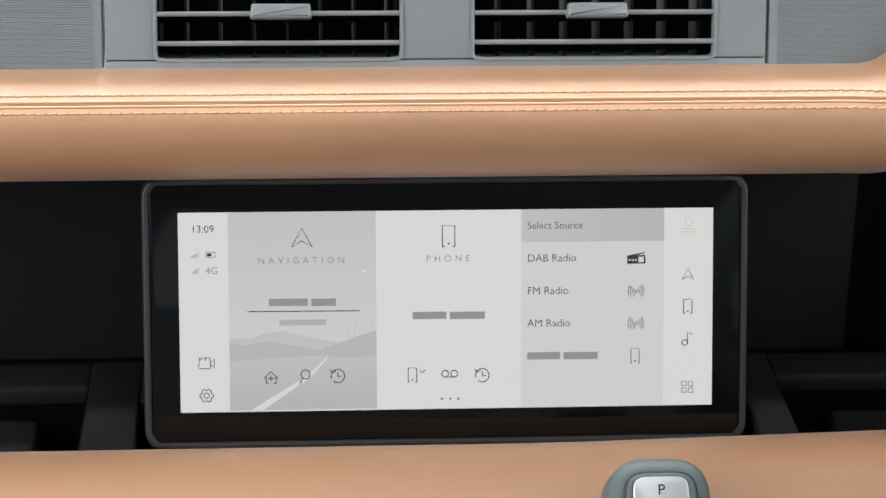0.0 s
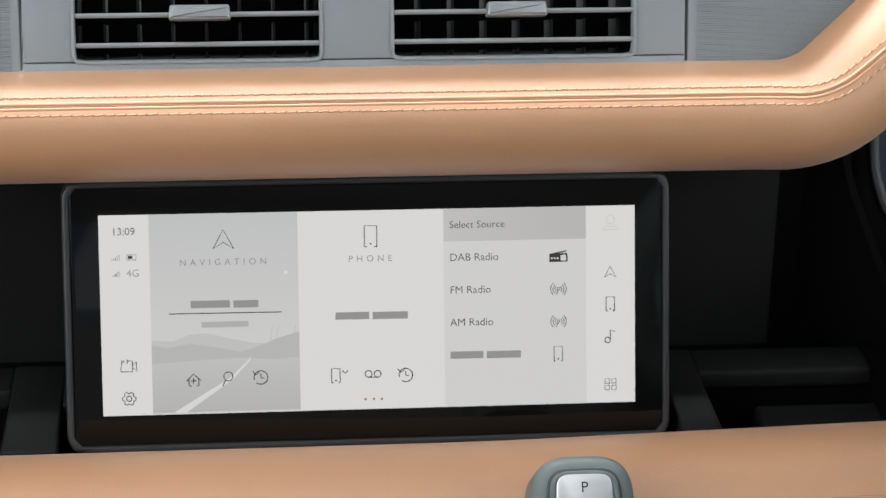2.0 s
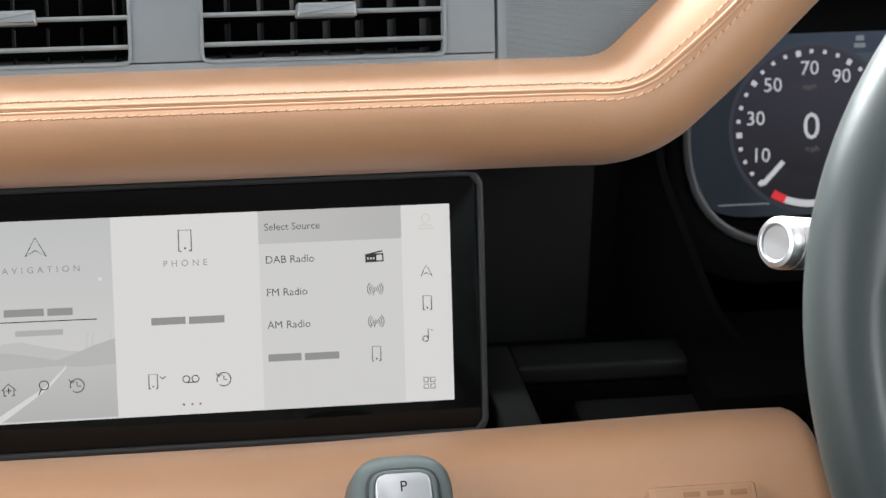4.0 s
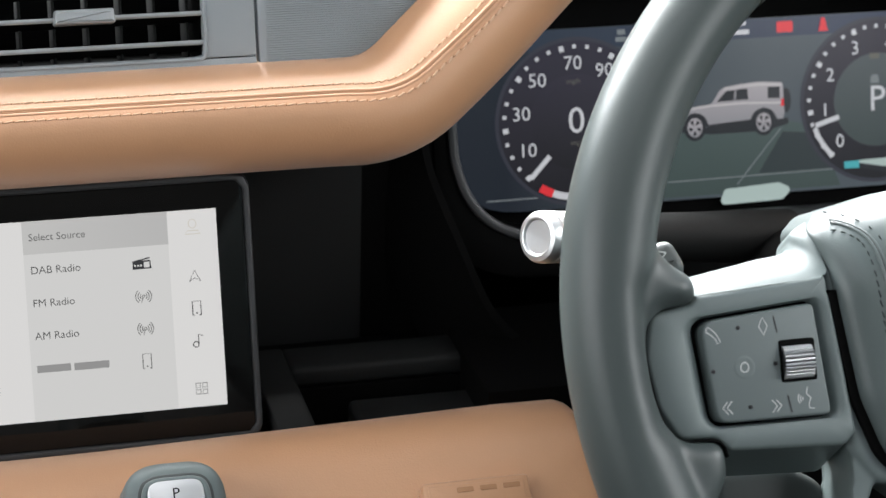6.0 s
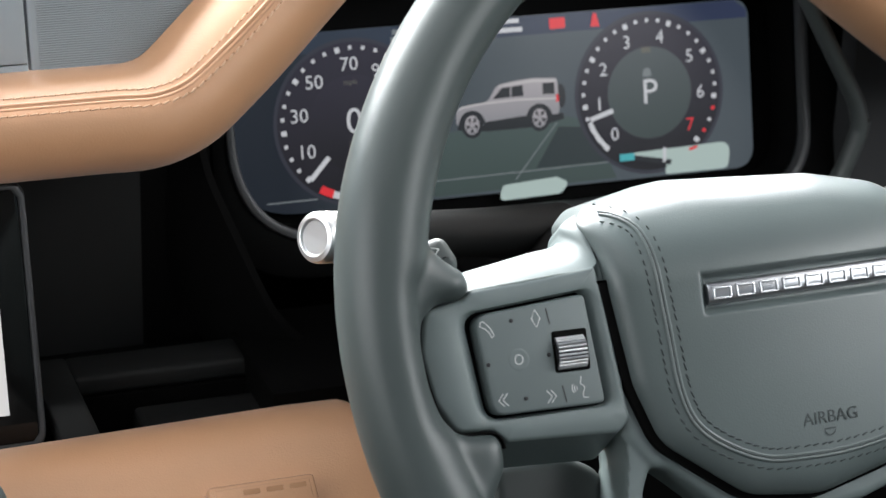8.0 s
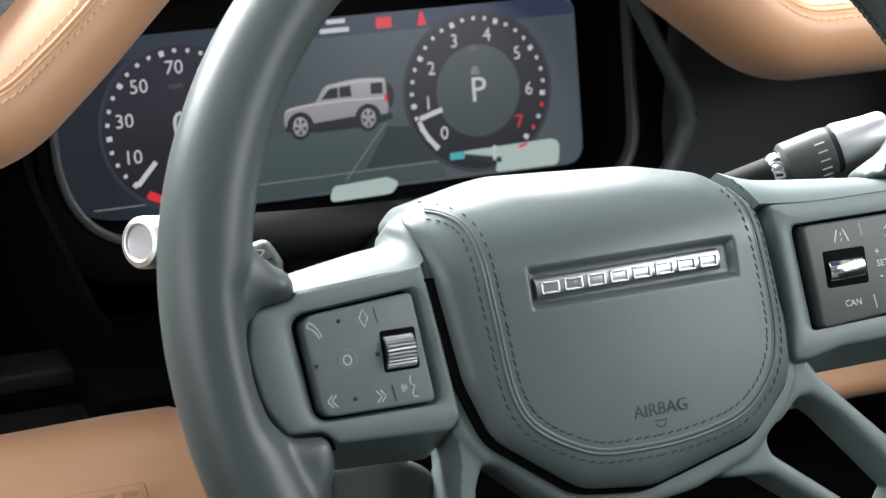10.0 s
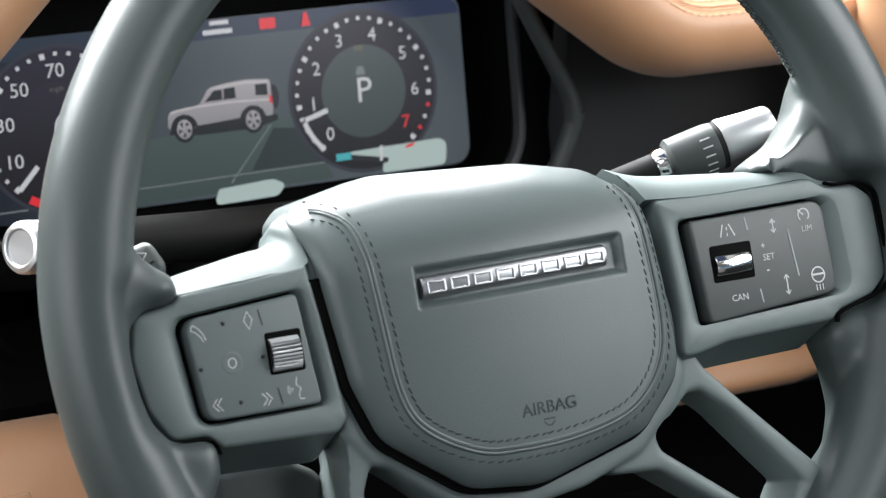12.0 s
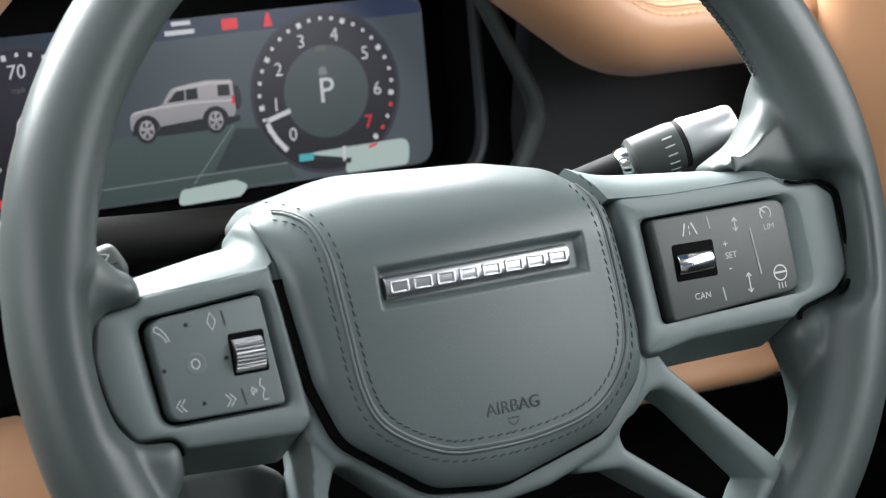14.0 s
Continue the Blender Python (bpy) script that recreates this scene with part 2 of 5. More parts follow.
def sweep(path, profile, up, closed=False, scale=None):
    """Verts and faces of a profile (side, out) carried along a path of points; up(i) gives the out direction."""
    verts, faces, n, k = [], [], len(path), len(profile)
    for i, p in enumerate(path):
        a, b = path[i - 1] if (i or closed) else p, path[(i + 1) % n] if (i < n - 1 or closed) else p
        t = (b - a).normalized()
        o = up(i)
        o = (o - t * o.dot(t)).normalized()
        s = o.cross(t)
        z = scale(i) if scale else 1.0
        verts += [p + s * q[0] * z + o * q[1] * z for q in profile]
    for i in range(n if closed else n - 1):
        j = (i + 1) % n
        for q in range(k):
            r = (q + 1) % k
            faces.append((i * k + q, i * k + r, j * k + r, j * k + q))
    if not closed:
        faces += [tuple(range(k)), tuple(range((n - 1) * k, n * k))]
    return verts, faces


def lathe(name, profile, mat, parent=None, label="", m=None, n=40):
    """A turned piece about z from (radius, height) pairs."""
    rr = [[(r * math.cos(2 * math.pi * i / n), r * math.sin(2 * math.pi * i / n), z) for i in range(n)] for r, z in profile]
    v, f = rings(rr)
    return put(name, v, f, mat, parent, label, m=m, angle=35)


def smooth_path(pts, radii, step=0.004):
    """An open path of 3D points with rounded corners, evenly spaced."""
    raw = [pts[0]]
    for i in range(1, len(pts) - 1):
        p, a, b = pts[i], pts[i - 1], pts[i + 1]
        u, w = (a - p).normalized(), (b - p).normalized()
        t = radii[i]
        s, e = p + u * t, p + w * t
        raw += [s * (1 - f) ** 2 + p * 2 * f * (1 - f) + e * f * f for f in (k / 10 for k in range(11))]
    raw.append(pts[-1])
    out, carry = [raw[0]], 0.0
    for a, b in zip(raw, raw[1:]):
        d = (b - a).length
        s = step - carry
        while s <= d:
            out.append(a.lerp(b, s / d))
            s += step
        carry = d - (s - step)
    return out


def stroke(name, pts, width, mat, parent, z=0.0, closed=False, thick=0.00008, plane="xz", label=""):
    """A line of a picture or print: a thin flat ribbon along 2D points."""
    pts = [Vector(p) for p in pts]
    n, verts, faces = len(pts), [], []
    for i, p in enumerate(pts):
        a = pts[i - 1] if (i or closed) else p
        b = pts[(i + 1) % n] if (i < n - 1 or closed) else p
        t = (b - a).normalized() if (b - a).length > 1e-9 else Vector((1, 0))
        nn = Vector((-t.y, t.x)) * width / 2
        verts += [p + nn, p - nn]
    for i in range(n if closed else n - 1):
        j = (i + 1) % n
        faces.append((2 * i, 2 * j, 2 * j + 1, 2 * i + 1))
    return flat(name, verts, faces, mat, parent, z, plane, label)


def flat(name, pts, faces, mat, parent, z, plane="xz", label=""):
    v = [(p[0], -z, p[1]) if plane == "xz" else (p[0], p[1], z) for p in pts]
    me = bpy.data.meshes.new(name)
    me.from_pydata(v, [], faces)
    me.materials.append(mat)
    bm = bmesh.new()
    bm.from_mesh(me)
    bmesh.ops.recalc_face_normals(bm, faces=bm.faces)
    want = Vector((0, -1, 0)) if plane == "xz" else Vector((0, 0, 1))
    for f in bm.faces:
        if f.normal.dot(want) < 0:
            f.normal_flip()
    bm.to_mesh(me)
    bm.free()
    ob = new(name, me)
    ob.parent = parent
    if label:
        ob["label"] = label
    return ob


def area(name, pts, mat, parent, z=0.0, plane="xz", label=""):
    return flat(name, pts, [tuple(range(len(pts)))], mat, parent, z, plane, label)


def rect(x0, x1, y0, y1):
    return [(x0, y0), (x1, y0), (x1, y1), (x0, y1)]


def arc(cx, cy, r, a0, a1, n=16, ry=None):
    return [(cx + r * math.cos(radians(a0 + (a1 - a0) * k / n)), cy + (ry or r) * math.sin(radians(a0 + (a1 - a0) * k / n))) for k in range(n + 1)]


def words(name, body, size, at, mat, parent, z=0.0, plane="xz", align="LEFT", spacing=1.0, depth=0.0, turn=0.0, label=""):
    """Lettering in the built-in font, as a mesh."""
    cu = bpy.data.curves.new(name, "FONT")
    cu.body, cu.size, cu.align_x, cu.align_y, cu.space_character, cu.extrude = body, size, align, "CENTER", spacing, depth
    cu.resolution_u = 3
    tmp = bpy.data.objects.new(name, cu)
    scene.collection.objects.link(tmp)
    me = bpy.data.meshes.new_from_object(tmp.evaluated_get(bpy.context.evaluated_depsgraph_get()))
    bpy.data.objects.remove(tmp)
    bpy.data.curves.remove(cu)
    me.materials.clear()
    me.materials.append(mat)
    ob = new(name, me)
    ob.parent = parent
    ob.matrix_local = pose(at[0], -z, at[1], 90, 0, 0) @ pose(0, 0, 0, 0, 0, turn) if plane == "xz" else pose(at[0], at[1], z, 0, 0, turn)
    if label:
        ob["label"] = label
    return ob


def stitches(line, slant, length, thick):
    """Short round threads along a line of (place, way, out)."""
    verts, faces = [], []
    for p, t, n in line:
        d = (t + n.cross(t) * slant).normalized()
        w = n.cross(d)
        b = len(verts)
        for k, (l, s, h) in enumerate(((-1, 0.35, -0.6), (-0.6, 1, 0.2), (0.6, 1, 0.2), (1, 0.35, -0.6))):
            for q in range(6):
                ang = 2 * math.pi * q / 6
                verts.append(p + d * l * length / 2 + w * thick * s * math.cos(ang) + n * thick * (s * math.sin(ang) + h))
            if k:
                faces += [(b + 6 * (k - 1) + q, b + 6 * (k - 1) + (q + 1) % 6, b + 6 * k + (q + 1) % 6, b + 6 * k + q) for q in range(6)]
    return verts, faces


def catmull(pts, n):
    """n + 1 points on a smooth open curve through the given ones."""
    p = [pts[0] * 2 - pts[1]] + pts + [pts[-1] * 2 - pts[-2]]
    out = []
    for k in range(n + 1):
        u = k / n * (len(pts) - 1)
        i = min(int(u), len(pts) - 2)
        f = u - i
        a, b, c, d = p[i:i + 4]
        out.append((b * 2 + (c - a) * f + (a * 2 - b * 5 + c * 4 - d) * f * f + (b * 3 - a - c * 3 + d) * f ** 3) * 0.5)
    return out


# ---------------- cabin shell ----------------
def slab(name, x0, x1, y0, y1, z0, z1, mat, label, category):
    return tagged(box(name, x0, x1, y0, y1, z0, z1, mat), label, category, kind="structure")


slab("floor", -1.0, 1.05, -2.3, 0.9, -0.74, -0.70, CARPET, "black carpeted cabin floor", "floor")
# The ceiling leaves an opening for the added overhead lamp.
slab("ceiling", -1.0, 1.05, -2.3, -0.80, 0.88, 0.92, PALE_ROOF, "pale cloth headlining behind the added roof opening", "ceiling")
slab("ceiling_front", -1.0, 1.05, 0.10, 0.35, 0.88, 0.92, PALE_ROOF, "pale cloth header above the windscreen", "ceiling")
slab("ceiling_left", -1.0, -0.75, -0.80, 0.10, 0.88, 0.92, PALE_ROOF, "pale cloth roof side beside the added roof opening", "ceiling")
slab("ceiling_right", 0.80, 1.05, -0.80, 0.10, 0.88, 0.92, PALE_ROOF, "pale cloth roof side beside the added roof opening", "ceiling")
slab("wall_left", -1.0, -0.94, -2.3, 0.9, -0.70, 0.12, CABIN, "lower cabin side below the windows", "wall")
slab("wall_left_rail", -1.0, -0.94, -2.3, 0.9, 0.72, 0.88, CABIN, "roof rail above the side windows", "wall")
slab("wall_right", 1.0, 1.05, -2.3, 0.9, -0.70, 0.12, CABIN, "lower cabin side beside the driver", "wall")
slab("wall_right_rail", 1.0, 1.05, -2.3, 0.9, 0.72, 0.88, CABIN, "roof rail above the driver's window", "wall")
slab("wall_rear", -0.94, 1.0, -2.3, -2.25, -0.70, 0.25, CABIN, "rear cabin panel below the window", "wall")
slab("bulkhead", -0.94, 1.0, 0.86, 0.90, -0.70, 0.10, DARKER, "black bulkhead ahead of the dashboard", "wall")
slab("dashboard_top", -0.94, 1.0, 0.16, 0.86, 0.10, 0.14, DARK, "dark grey dashboard top below the windscreen", "dashboard")
# Hidden sheet added to stop light leaking through from behind.
slab("dashboard_light_block", -0.94, 1.0, 0.145, 0.159, -0.68, 0.139, DARKER, "unseen black panel added behind the dashboard to block light", "dashboard")

# ---------------- padded leather beam across the dashboard ----------------
PV = Vector((0, 0.39, 0.921))      # across the face of the beam
PO = Vector((0, -0.921, 0.39))     # out of its face


def on_beam(x, p, out=0.0):
    return Vector((x, -0.0206, 0.0089)) + PV * p + PO * out


beam = thing("leather_beam", pose(0, 0, 0), "padded tan leather dashboard beam with twin stitching", "dashboard")
BEAM_P = 0.0825
BEAM_PTS = [on_beam(-0.93, BEAM_P), on_beam(0.200, BEAM_P + 0.0014), on_beam(0.350, 0.2225), on_beam(0.447, 0.222), on_beam(0.611, 0.085), on_beam(0.93, 0.085)]
BEAM_BENDS = [0, 0.018, 0.04, 0.04, 0.016, 0]
beam_line = smooth_path(BEAM_PTS, BEAM_BENDS, 0.004)


def beam_shape(p):
    """How much wider the pad's two halves are where it climbs to the cluster, and how far the seam drops."""
    k = min(1.0, max(0.0, (p.x - 0.170) / 0.075), max(0.0, (0.42 - p.x) / 0.05))
    k = k * k * (3 - 2 * k)
    return 1 + 0.05 * k, 1 + 0.17 * k, 0.0060 * k


LEAN = 0.40     # the upper half of the face leans back
prof = []
for k in range(40):
    a = 2 * math.pi * k / 40
    c, s = math.cos(a), math.sin(a)
    side = -0.0250 * math.copysign(abs(s) ** 0.95, s)
    prof.append((side, 0.034 * math.copysign(abs(c) ** 0.92, c) - 0.012 - LEAN * max(0.0, side)))
v, f = sweep(beam_line, prof, lambda i: PO)
for i, p in enumerate(beam_line):
    up, low, _ = beam_shape(p)
    t = (beam_line[min(i + 1, len(beam_line) - 1)] - beam_line[max(i - 1, 0)]).normalized()
    s = PO.cross(t)
    for q, (side, _) in enumerate(prof):
        v[i * len(prof) + q] += s * side * ((up if side > 0 else low) - 1)
put("pad", v, f, TAN, beam)


def beam_face(side):
    """How far the pad's face stands out at a place across it."""
    s = min(1, abs(side) / 0.0250) ** (1 / 0.95)
    return 0.034 * math.sqrt(max(0, 1 - s * s)) ** 0.92 - 0.012 - LEAN * max(0.0, side)


def beam_rows(side, step):
    """Points along the face of the beam, with their tangents and the way out of the face."""
    line = smooth_path(BEAM_PTS, BEAM_BENDS, step)
    out = []
    for i in range(1, len(line) - 1):
        t = (line[i + 1] - line[i - 1]).normalized()
        s = PO.cross(t)
        up, low, drop = beam_shape(line[i])
        w = side - drop
        u = w / (up if w > 0 else low)
        n = (PO + s * (beam_face(u - 0.001) - beam_face(u + 0.001)) / 0.002).normalized()
        out.append((line[i] + s * w + PO * beam_face(u), t, n))
    return out


SEAM = 0.0062
ridge = [(0.0010 * math.cos(a), 0.0010 * math.sin(a)) for a in (2 * math.pi * k / 10 for k in range(10))]
# The groove is a thin darker line painting the shade between the lips.
for name, off, mat, lift in (("welt", SEAM + 0.0010, TAN, -0.0003), ("seam_lip", SEAM - 0.0010, TAN, -0.0006), ("seam_groove_shade", SEAM, TAN_SHADE, -0.0005)):
    line = beam_rows(off, 0.006)
    v, f = sweep([p + n * lift for p, _, n in line], ridge if mat is TAN else [(q[0] * 0.35, q[1] * 0.35 + 0.0004) for q in ridge], lambda i: line[i][2])
    put(name, v, f, mat, beam)
for off in (SEAM + 0.0040, SEAM - 0.0040):
    row = beam_rows(off, 0.0045)
    put("stitching", *stitches(row, 0.16, 0.0040, 0.00050), TAN_THREAD, beam, "row of slanted pale tan stitches")["kind"] = "stuff"
    holes = [(p + t * 0.00225, (t * 0.2 + n.cross(t)).normalized(), n) for p, t, n in row]
    put("needle_holes", *stitches(holes, 0.0, 0.0011, 0.00030), TAN_SHADE, beam, "row of dark needle holes")["kind"] = "stuff"

# hood that closes the dashboard over the cluster, behind the arch of the beam
hood_line = [p for p in beam_line if 0.20 < p.x < 0.615]
verts, faces = [], []
for i, p in enumerate(hood_line):
    t = (hood_line[min(i + 1, len(hood_line) - 1)] - hood_line[max(i - 1, 0)]).normalized()
    n = PO.cross(t)
    front, rear = p - PO * 0.004, p + Vector((0, 0.22, -0.006))
    verts += [front + n * 0.004, rear + n * 0.004, rear - n * 0.004, front - n * 0.004]
    if i:
        faces += [(4 * i - 4 + k, 4 * i - 4 + (k + 1) % 4, 4 * i + (k + 1) % 4, 4 * i + k) for k in range(4)]
faces += [(0, 1, 2, 3), tuple(range(len(verts) - 4, len(verts)))]
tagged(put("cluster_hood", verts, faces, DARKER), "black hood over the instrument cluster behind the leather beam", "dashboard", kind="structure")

# ---------------- air vents in the grey fascia ----------------
VY = 0.0035
fascia = thing("vent_fascia", pose(0, VY, 0, 76, 0, 0), "grey plastic dashboard fascia around the vents", "dashboard")


def fz(z):
    return z / math.sin(radians(76))


V1, V2 = (-0.127, -0.0203), (0.0116, 0.1184)
ZB, ZT = 0.1075, 0.152
for name, x0, x1, z0, z1 in (("lower_rail", -0.149, 0.1413, 0.085, ZB - 0.0005), ("upper_rail", -0.149, 0.1413, ZT, 0.168), ("side_post", -0.149, V1[0], ZB, ZT), ("centre_post", V1[1], V2[0], ZB, ZT), ("side_post", V2[1], 0.1413, ZB, ZT)):
    box(name, x0, x1, fz(z0) , fz(z1), -0.012, 0.0, FASCIA, fascia, bevel=0.0005)
for x in (V1, V2):
    o = rounded([(x[0] - 0.0012, fz(ZB) - 0.0012, 0.004), (x[1] + 0.0012, fz(ZB) - 0.0012, 0.004), (x[1] + 0.0012, fz(ZT), 0.004), (x[0] - 0.0012, fz(ZT), 0.004)])
    frame_plate("vent_lip", o, inset(o, 0.0016), -0.006, 0.0009, 0.0006, FASCIA, fascia)
button = box("hazard_switch", -0.0125, 0.0035, fz(0.1352), fz(0.143), -0.001, 0.0022, material("violet_lens", (0.10, 0.09, 0.14), 0.3), fascia, "small dark violet switch", bevel=0.0008)

for name, x0, x1, side in (("speaker_panel", -0.60, -0.1502, 0), ("speaker_panel", 0.1427, 0.232, 1)):
    pan = thing(name, pose(0, VY, 0, 76, 0, 0), "grey ribbed plastic dashboard panel beside the vents", "dashboard", "ribbed panels")
    box("panel", x0, x1, fz(0.085), fz(0.168), -0.012, -0.0006, FASCIA, pan, bevel=0.0008)
    verts, faces = [], []
    lo, hi = (x0, x1 - 0.004) if side == 0 else (x0 + 0.004, x1)
    y = fz(0.094)
    while y < fz(0.166):
        b = len(verts)
        for dy, dz in ((0, -0.0003), (0.0002, 0.0), (0.0005, 0.0), (0.0007, -0.0003)):
            verts += [(lo, y + dy, dz - 0.0001), (hi, y + dy, dz - 0.0001)]
        faces += [(b, b + 1, b + 3, b + 2), (b + 2, b + 3, b + 5, b + 4), (b + 4, b + 5, b + 7, b + 6)]
        y += 0.00105
    put("ribs", verts, faces, FASCIA, pan)["kind"] = "stuff"


def vent(x0, x1):
    mid = (x0 + x1) / 2
    ob = thing("air_vent", pose(mid, VY, 0, 76, 0, 0), "dashboard air vent with two silver-edged slats", "air vent", "centre air vents")
    w = (x1 - x0) / 2
    box("back", -w, w, fz(ZB) - 0.001, fz(ZT), -0.055, -0.052, DARKER, ob)
    for s in (-1, 1):
        box("cheek", s * w - 0.001, s * w + 0.001, fz(ZB) - 0.001, fz(ZT), -0.052, -0.007, DARKER, ob)
    box("duct_floor", -w, w, fz(ZB) - 0.003, fz(ZB) - 0.001, -0.052, -0.007, DARKER, ob)
    for k in range(7):
        x = -w + (k + 0.85) * 2 * w / 7.2
        box("vane", x - 0.0006, x + 0.0006, fz(ZB) - 0.001, fz(ZT), -0.034, -0.014, DARK, ob, bevel=0.0003)
    for z in (0.1143, 0.1268, 0.1395):
        slat = put("slat", *sweep([Vector((-w + 0.0003, 0, 0)), Vector((w - 0.0003, 0, 0))],
                                  [(-0.0009, 0.0), (-0.0013, -0.003), (-0.0012, -0.016), (0.0012, -0.016), (0.0013, -0.003), (0.0009, 0.0)], lambda i: Vector((0, 0, 1))),
                   DARKER, ob, m=pose(0, fz(z), -0.002, -14, 0, 0), smooth=False)
        put("slat_edge", *sweep([Vector((-w + 0.0004, 0, 0)), Vector((w - 0.0004, 0, 0))],
                                [(0.0011 * math.cos(a), 0.0009 * math.sin(a)) for a in (2 * math.pi * q / 10 for q in range(10))], lambda i: Vector((0, 0, 1))),
            SILVER_SLAT, ob, "silver slat edge", m=pose(0, fz(z), -0.0014))
    o = rounded([(-0.0135, -0.0033, 0.0012), (0.0135, -0.0033, 0.0012), (0.0128, 0.0032, 0.0012), (-0.0128, 0.0032, 0.0012)], 4)
    plate("slider_tab", o, -0.004, 0.0042, 0.0014, SILVER_SLAT, ob, "grey slider on the slat", m=pose(0.001, fz(0.1277), 0.0, -8, 0, 0))
    return ob


vent(*V1)
vent(*V2)

# ---------------- shelf behind the screen ----------------
slab("shelf_wall", -0.93, 0.200, 0.073, 0.10, -0.30, 0.09, DARK, "charcoal back wall of the dashboard shelf", "wall")
# The wall's far end is near black: the dark there is painted in.
slab("shelf_wall_shaded_end", 0.2005, 0.236, 0.078, 0.10, -0.30, 0.09, DARKER, "end of the shelf's back wall, painted black for its shade", "wall")
shelf = thing("dashboard_shelf", pose(0, 0, 0), "charcoal plastic dashboard shelf with two sunken trays", "shelf")
box("deck", -0.139, 0.139, 0.014, 0.0555, -0.060, -0.050, DARK, shelf, "charcoal deck behind the screen", bevel=0.0012)
box("deck_side", -0.163, -0.1392, -0.03, 0.0555, -0.060, -0.050, DARK, shelf, bevel=0.0012)
box("deck_side", 0.1392, 0.157, -0.03, 0.0555, -0.060, -0.050, DARK, shelf, bevel=0.0012)
box("deck_strip", -0.93, -0.1625, 0.0285, 0.0555, -0.060, -0.050, DARK, shelf, bevel=0.0025)
box("deck_strip", 0.1565, 0.243, 0.0300, 0.0555, -0.060, -0.050, DARK, shelf, bevel=0.0025)
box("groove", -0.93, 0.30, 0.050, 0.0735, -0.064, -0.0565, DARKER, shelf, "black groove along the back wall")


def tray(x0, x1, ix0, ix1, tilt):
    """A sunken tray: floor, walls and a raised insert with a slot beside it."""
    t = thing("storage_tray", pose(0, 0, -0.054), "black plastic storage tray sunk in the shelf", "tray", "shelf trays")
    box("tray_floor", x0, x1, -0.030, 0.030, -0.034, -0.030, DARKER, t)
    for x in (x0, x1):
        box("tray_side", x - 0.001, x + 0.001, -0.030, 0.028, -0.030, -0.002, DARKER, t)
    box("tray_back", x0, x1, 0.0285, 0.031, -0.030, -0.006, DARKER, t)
    o = rounded([(ix0, -0.030, 0.002), (ix1, -0.030, 0.004), (ix1, 0.020, 0.006), (ix0, 0.020, 0.004)])
    plate("insert", o, -0.024, -0.010, 0.002, DARK, t, "charcoal rubber insert", m=pose(0, 0, 0, tilt, 0, 0))
    return t


tray(-0.36, -0.164, -0.355, -0.186, 6)
tray(0.158, 0.285, 0.182, 0.28, 2)
side = thing("shelf_end_panel", pose(0, 0, 0), "dark trim panel closing the shelf beside the cluster", "trim")
put("panel", *sweep(smooth_path([Vector((0.212, 0.10, 0.10)), Vector((0.214, 0.08, 0.03)), Vector((0.245, 0.05, -0.05)), Vector((0.30, 0.03, -0.10))], [0, 0.02, 0.02, 0], 0.006),
                    [(-0.022, 0.002), (0.022, 0.002), (0.022, -0.004), (-0.022, -0.004)], lambda i: Vector((-0.7, -0.7, 0))), DARKER, side)

# ---------------- lower padded leather roll ----------------
roll = thing("lower_leather_pad", pose(0, 0, 0), "padded tan leather roll below the screen", "dashboard")
lower_prof = []
for k in range(28):
    a = 2 * math.pi * k / 28
    c, s = math.cos(a), math.sin(a)
    lower_prof.append((0.062 * math.copysign(abs(c) ** 0.8, c), 0.046 * math.copysign(abs(s) ** 0.8, s)))
low_line = [Vector((x, -0.062, -0.1046 + 0.005 * max(0, x - 0.05) / 0.2)) for x in (*np.arange(-0.93, 0.262, 0.03), 0.268, 0.273, 0.277, 0.28)]
low_scale = [1.0] * (len(low_line) - 4) + [0.985, 0.95, 0.88, 0.75]
v, f = sweep(low_line, lower_prof, lambda i: Vector((0, -0.62, 0.78)), scale=lambda i: low_scale[i])
put("pad", v, f, TAN, roll)
roll2 = thing("knee_pad", pose(0, 0, 0), "tan leather knee pad below the steering column", "dashboard")
v, f = sweep([Vector((x, 0.0, -0.112)) for x in (0.56, 0.565, 0.575, 0.70, 0.722)], lower_prof, lambda i: Vector((0, -0.62, 0.78)), scale=lambda i: (0.12, 0.16, 0.18, 0.18, 0.12)[i])
put("pad", v, f, TAN, roll2)
slab("lower_dashboard", -0.93, 0.95, -0.05, 0.14, -0.68, -0.16, DARKER, "black lower dashboard panel", "dashboard")

# small tan plate with slots set in the roll
slotm = Matrix.Translation((0.2150, -0.0950, -0.0626)) @ pose(0, 0, 0, 38, 0, 0)
slot = thing("slotted_plate", slotm, "small tan plate with rectangular slots on the leather pad", "trim plate")
o = rounded([(-0.024, -0.013, 0.002), (0.024, -0.013, 0.002), (0.024, 0.013, 0.002), (-0.024, 0.013, 0.002)])
plate("plate", o, -0.004, 0.0026, 0.0012, TAN, slot)
# Slots are raised darker blocks; the shade inside them is in the colour.
for k in range(3):
    o = rounded([(-0.009 + k * 0.0105, 0.0068, 0.0004), (-0.0015 + k * 0.0105, 0.0068, 0.0004), (-0.0015 + k * 0.0105, 0.0092, 0.0004), (-0.009 + k * 0.0105, 0.0092, 0.0004)], 2)
    plate("slot", o, 0.0012, 0.0032, 0.0001, TAN_SHADE, slot)
plate("border", rounded([(-0.0215, -0.011, 0.001), (0.0215, -0.011, 0.001), (0.0215, 0.0108, 0.001), (-0.0215, 0.0108, 0.001)]), 0.001, 0.0030, 0.0004, TAN, slot)

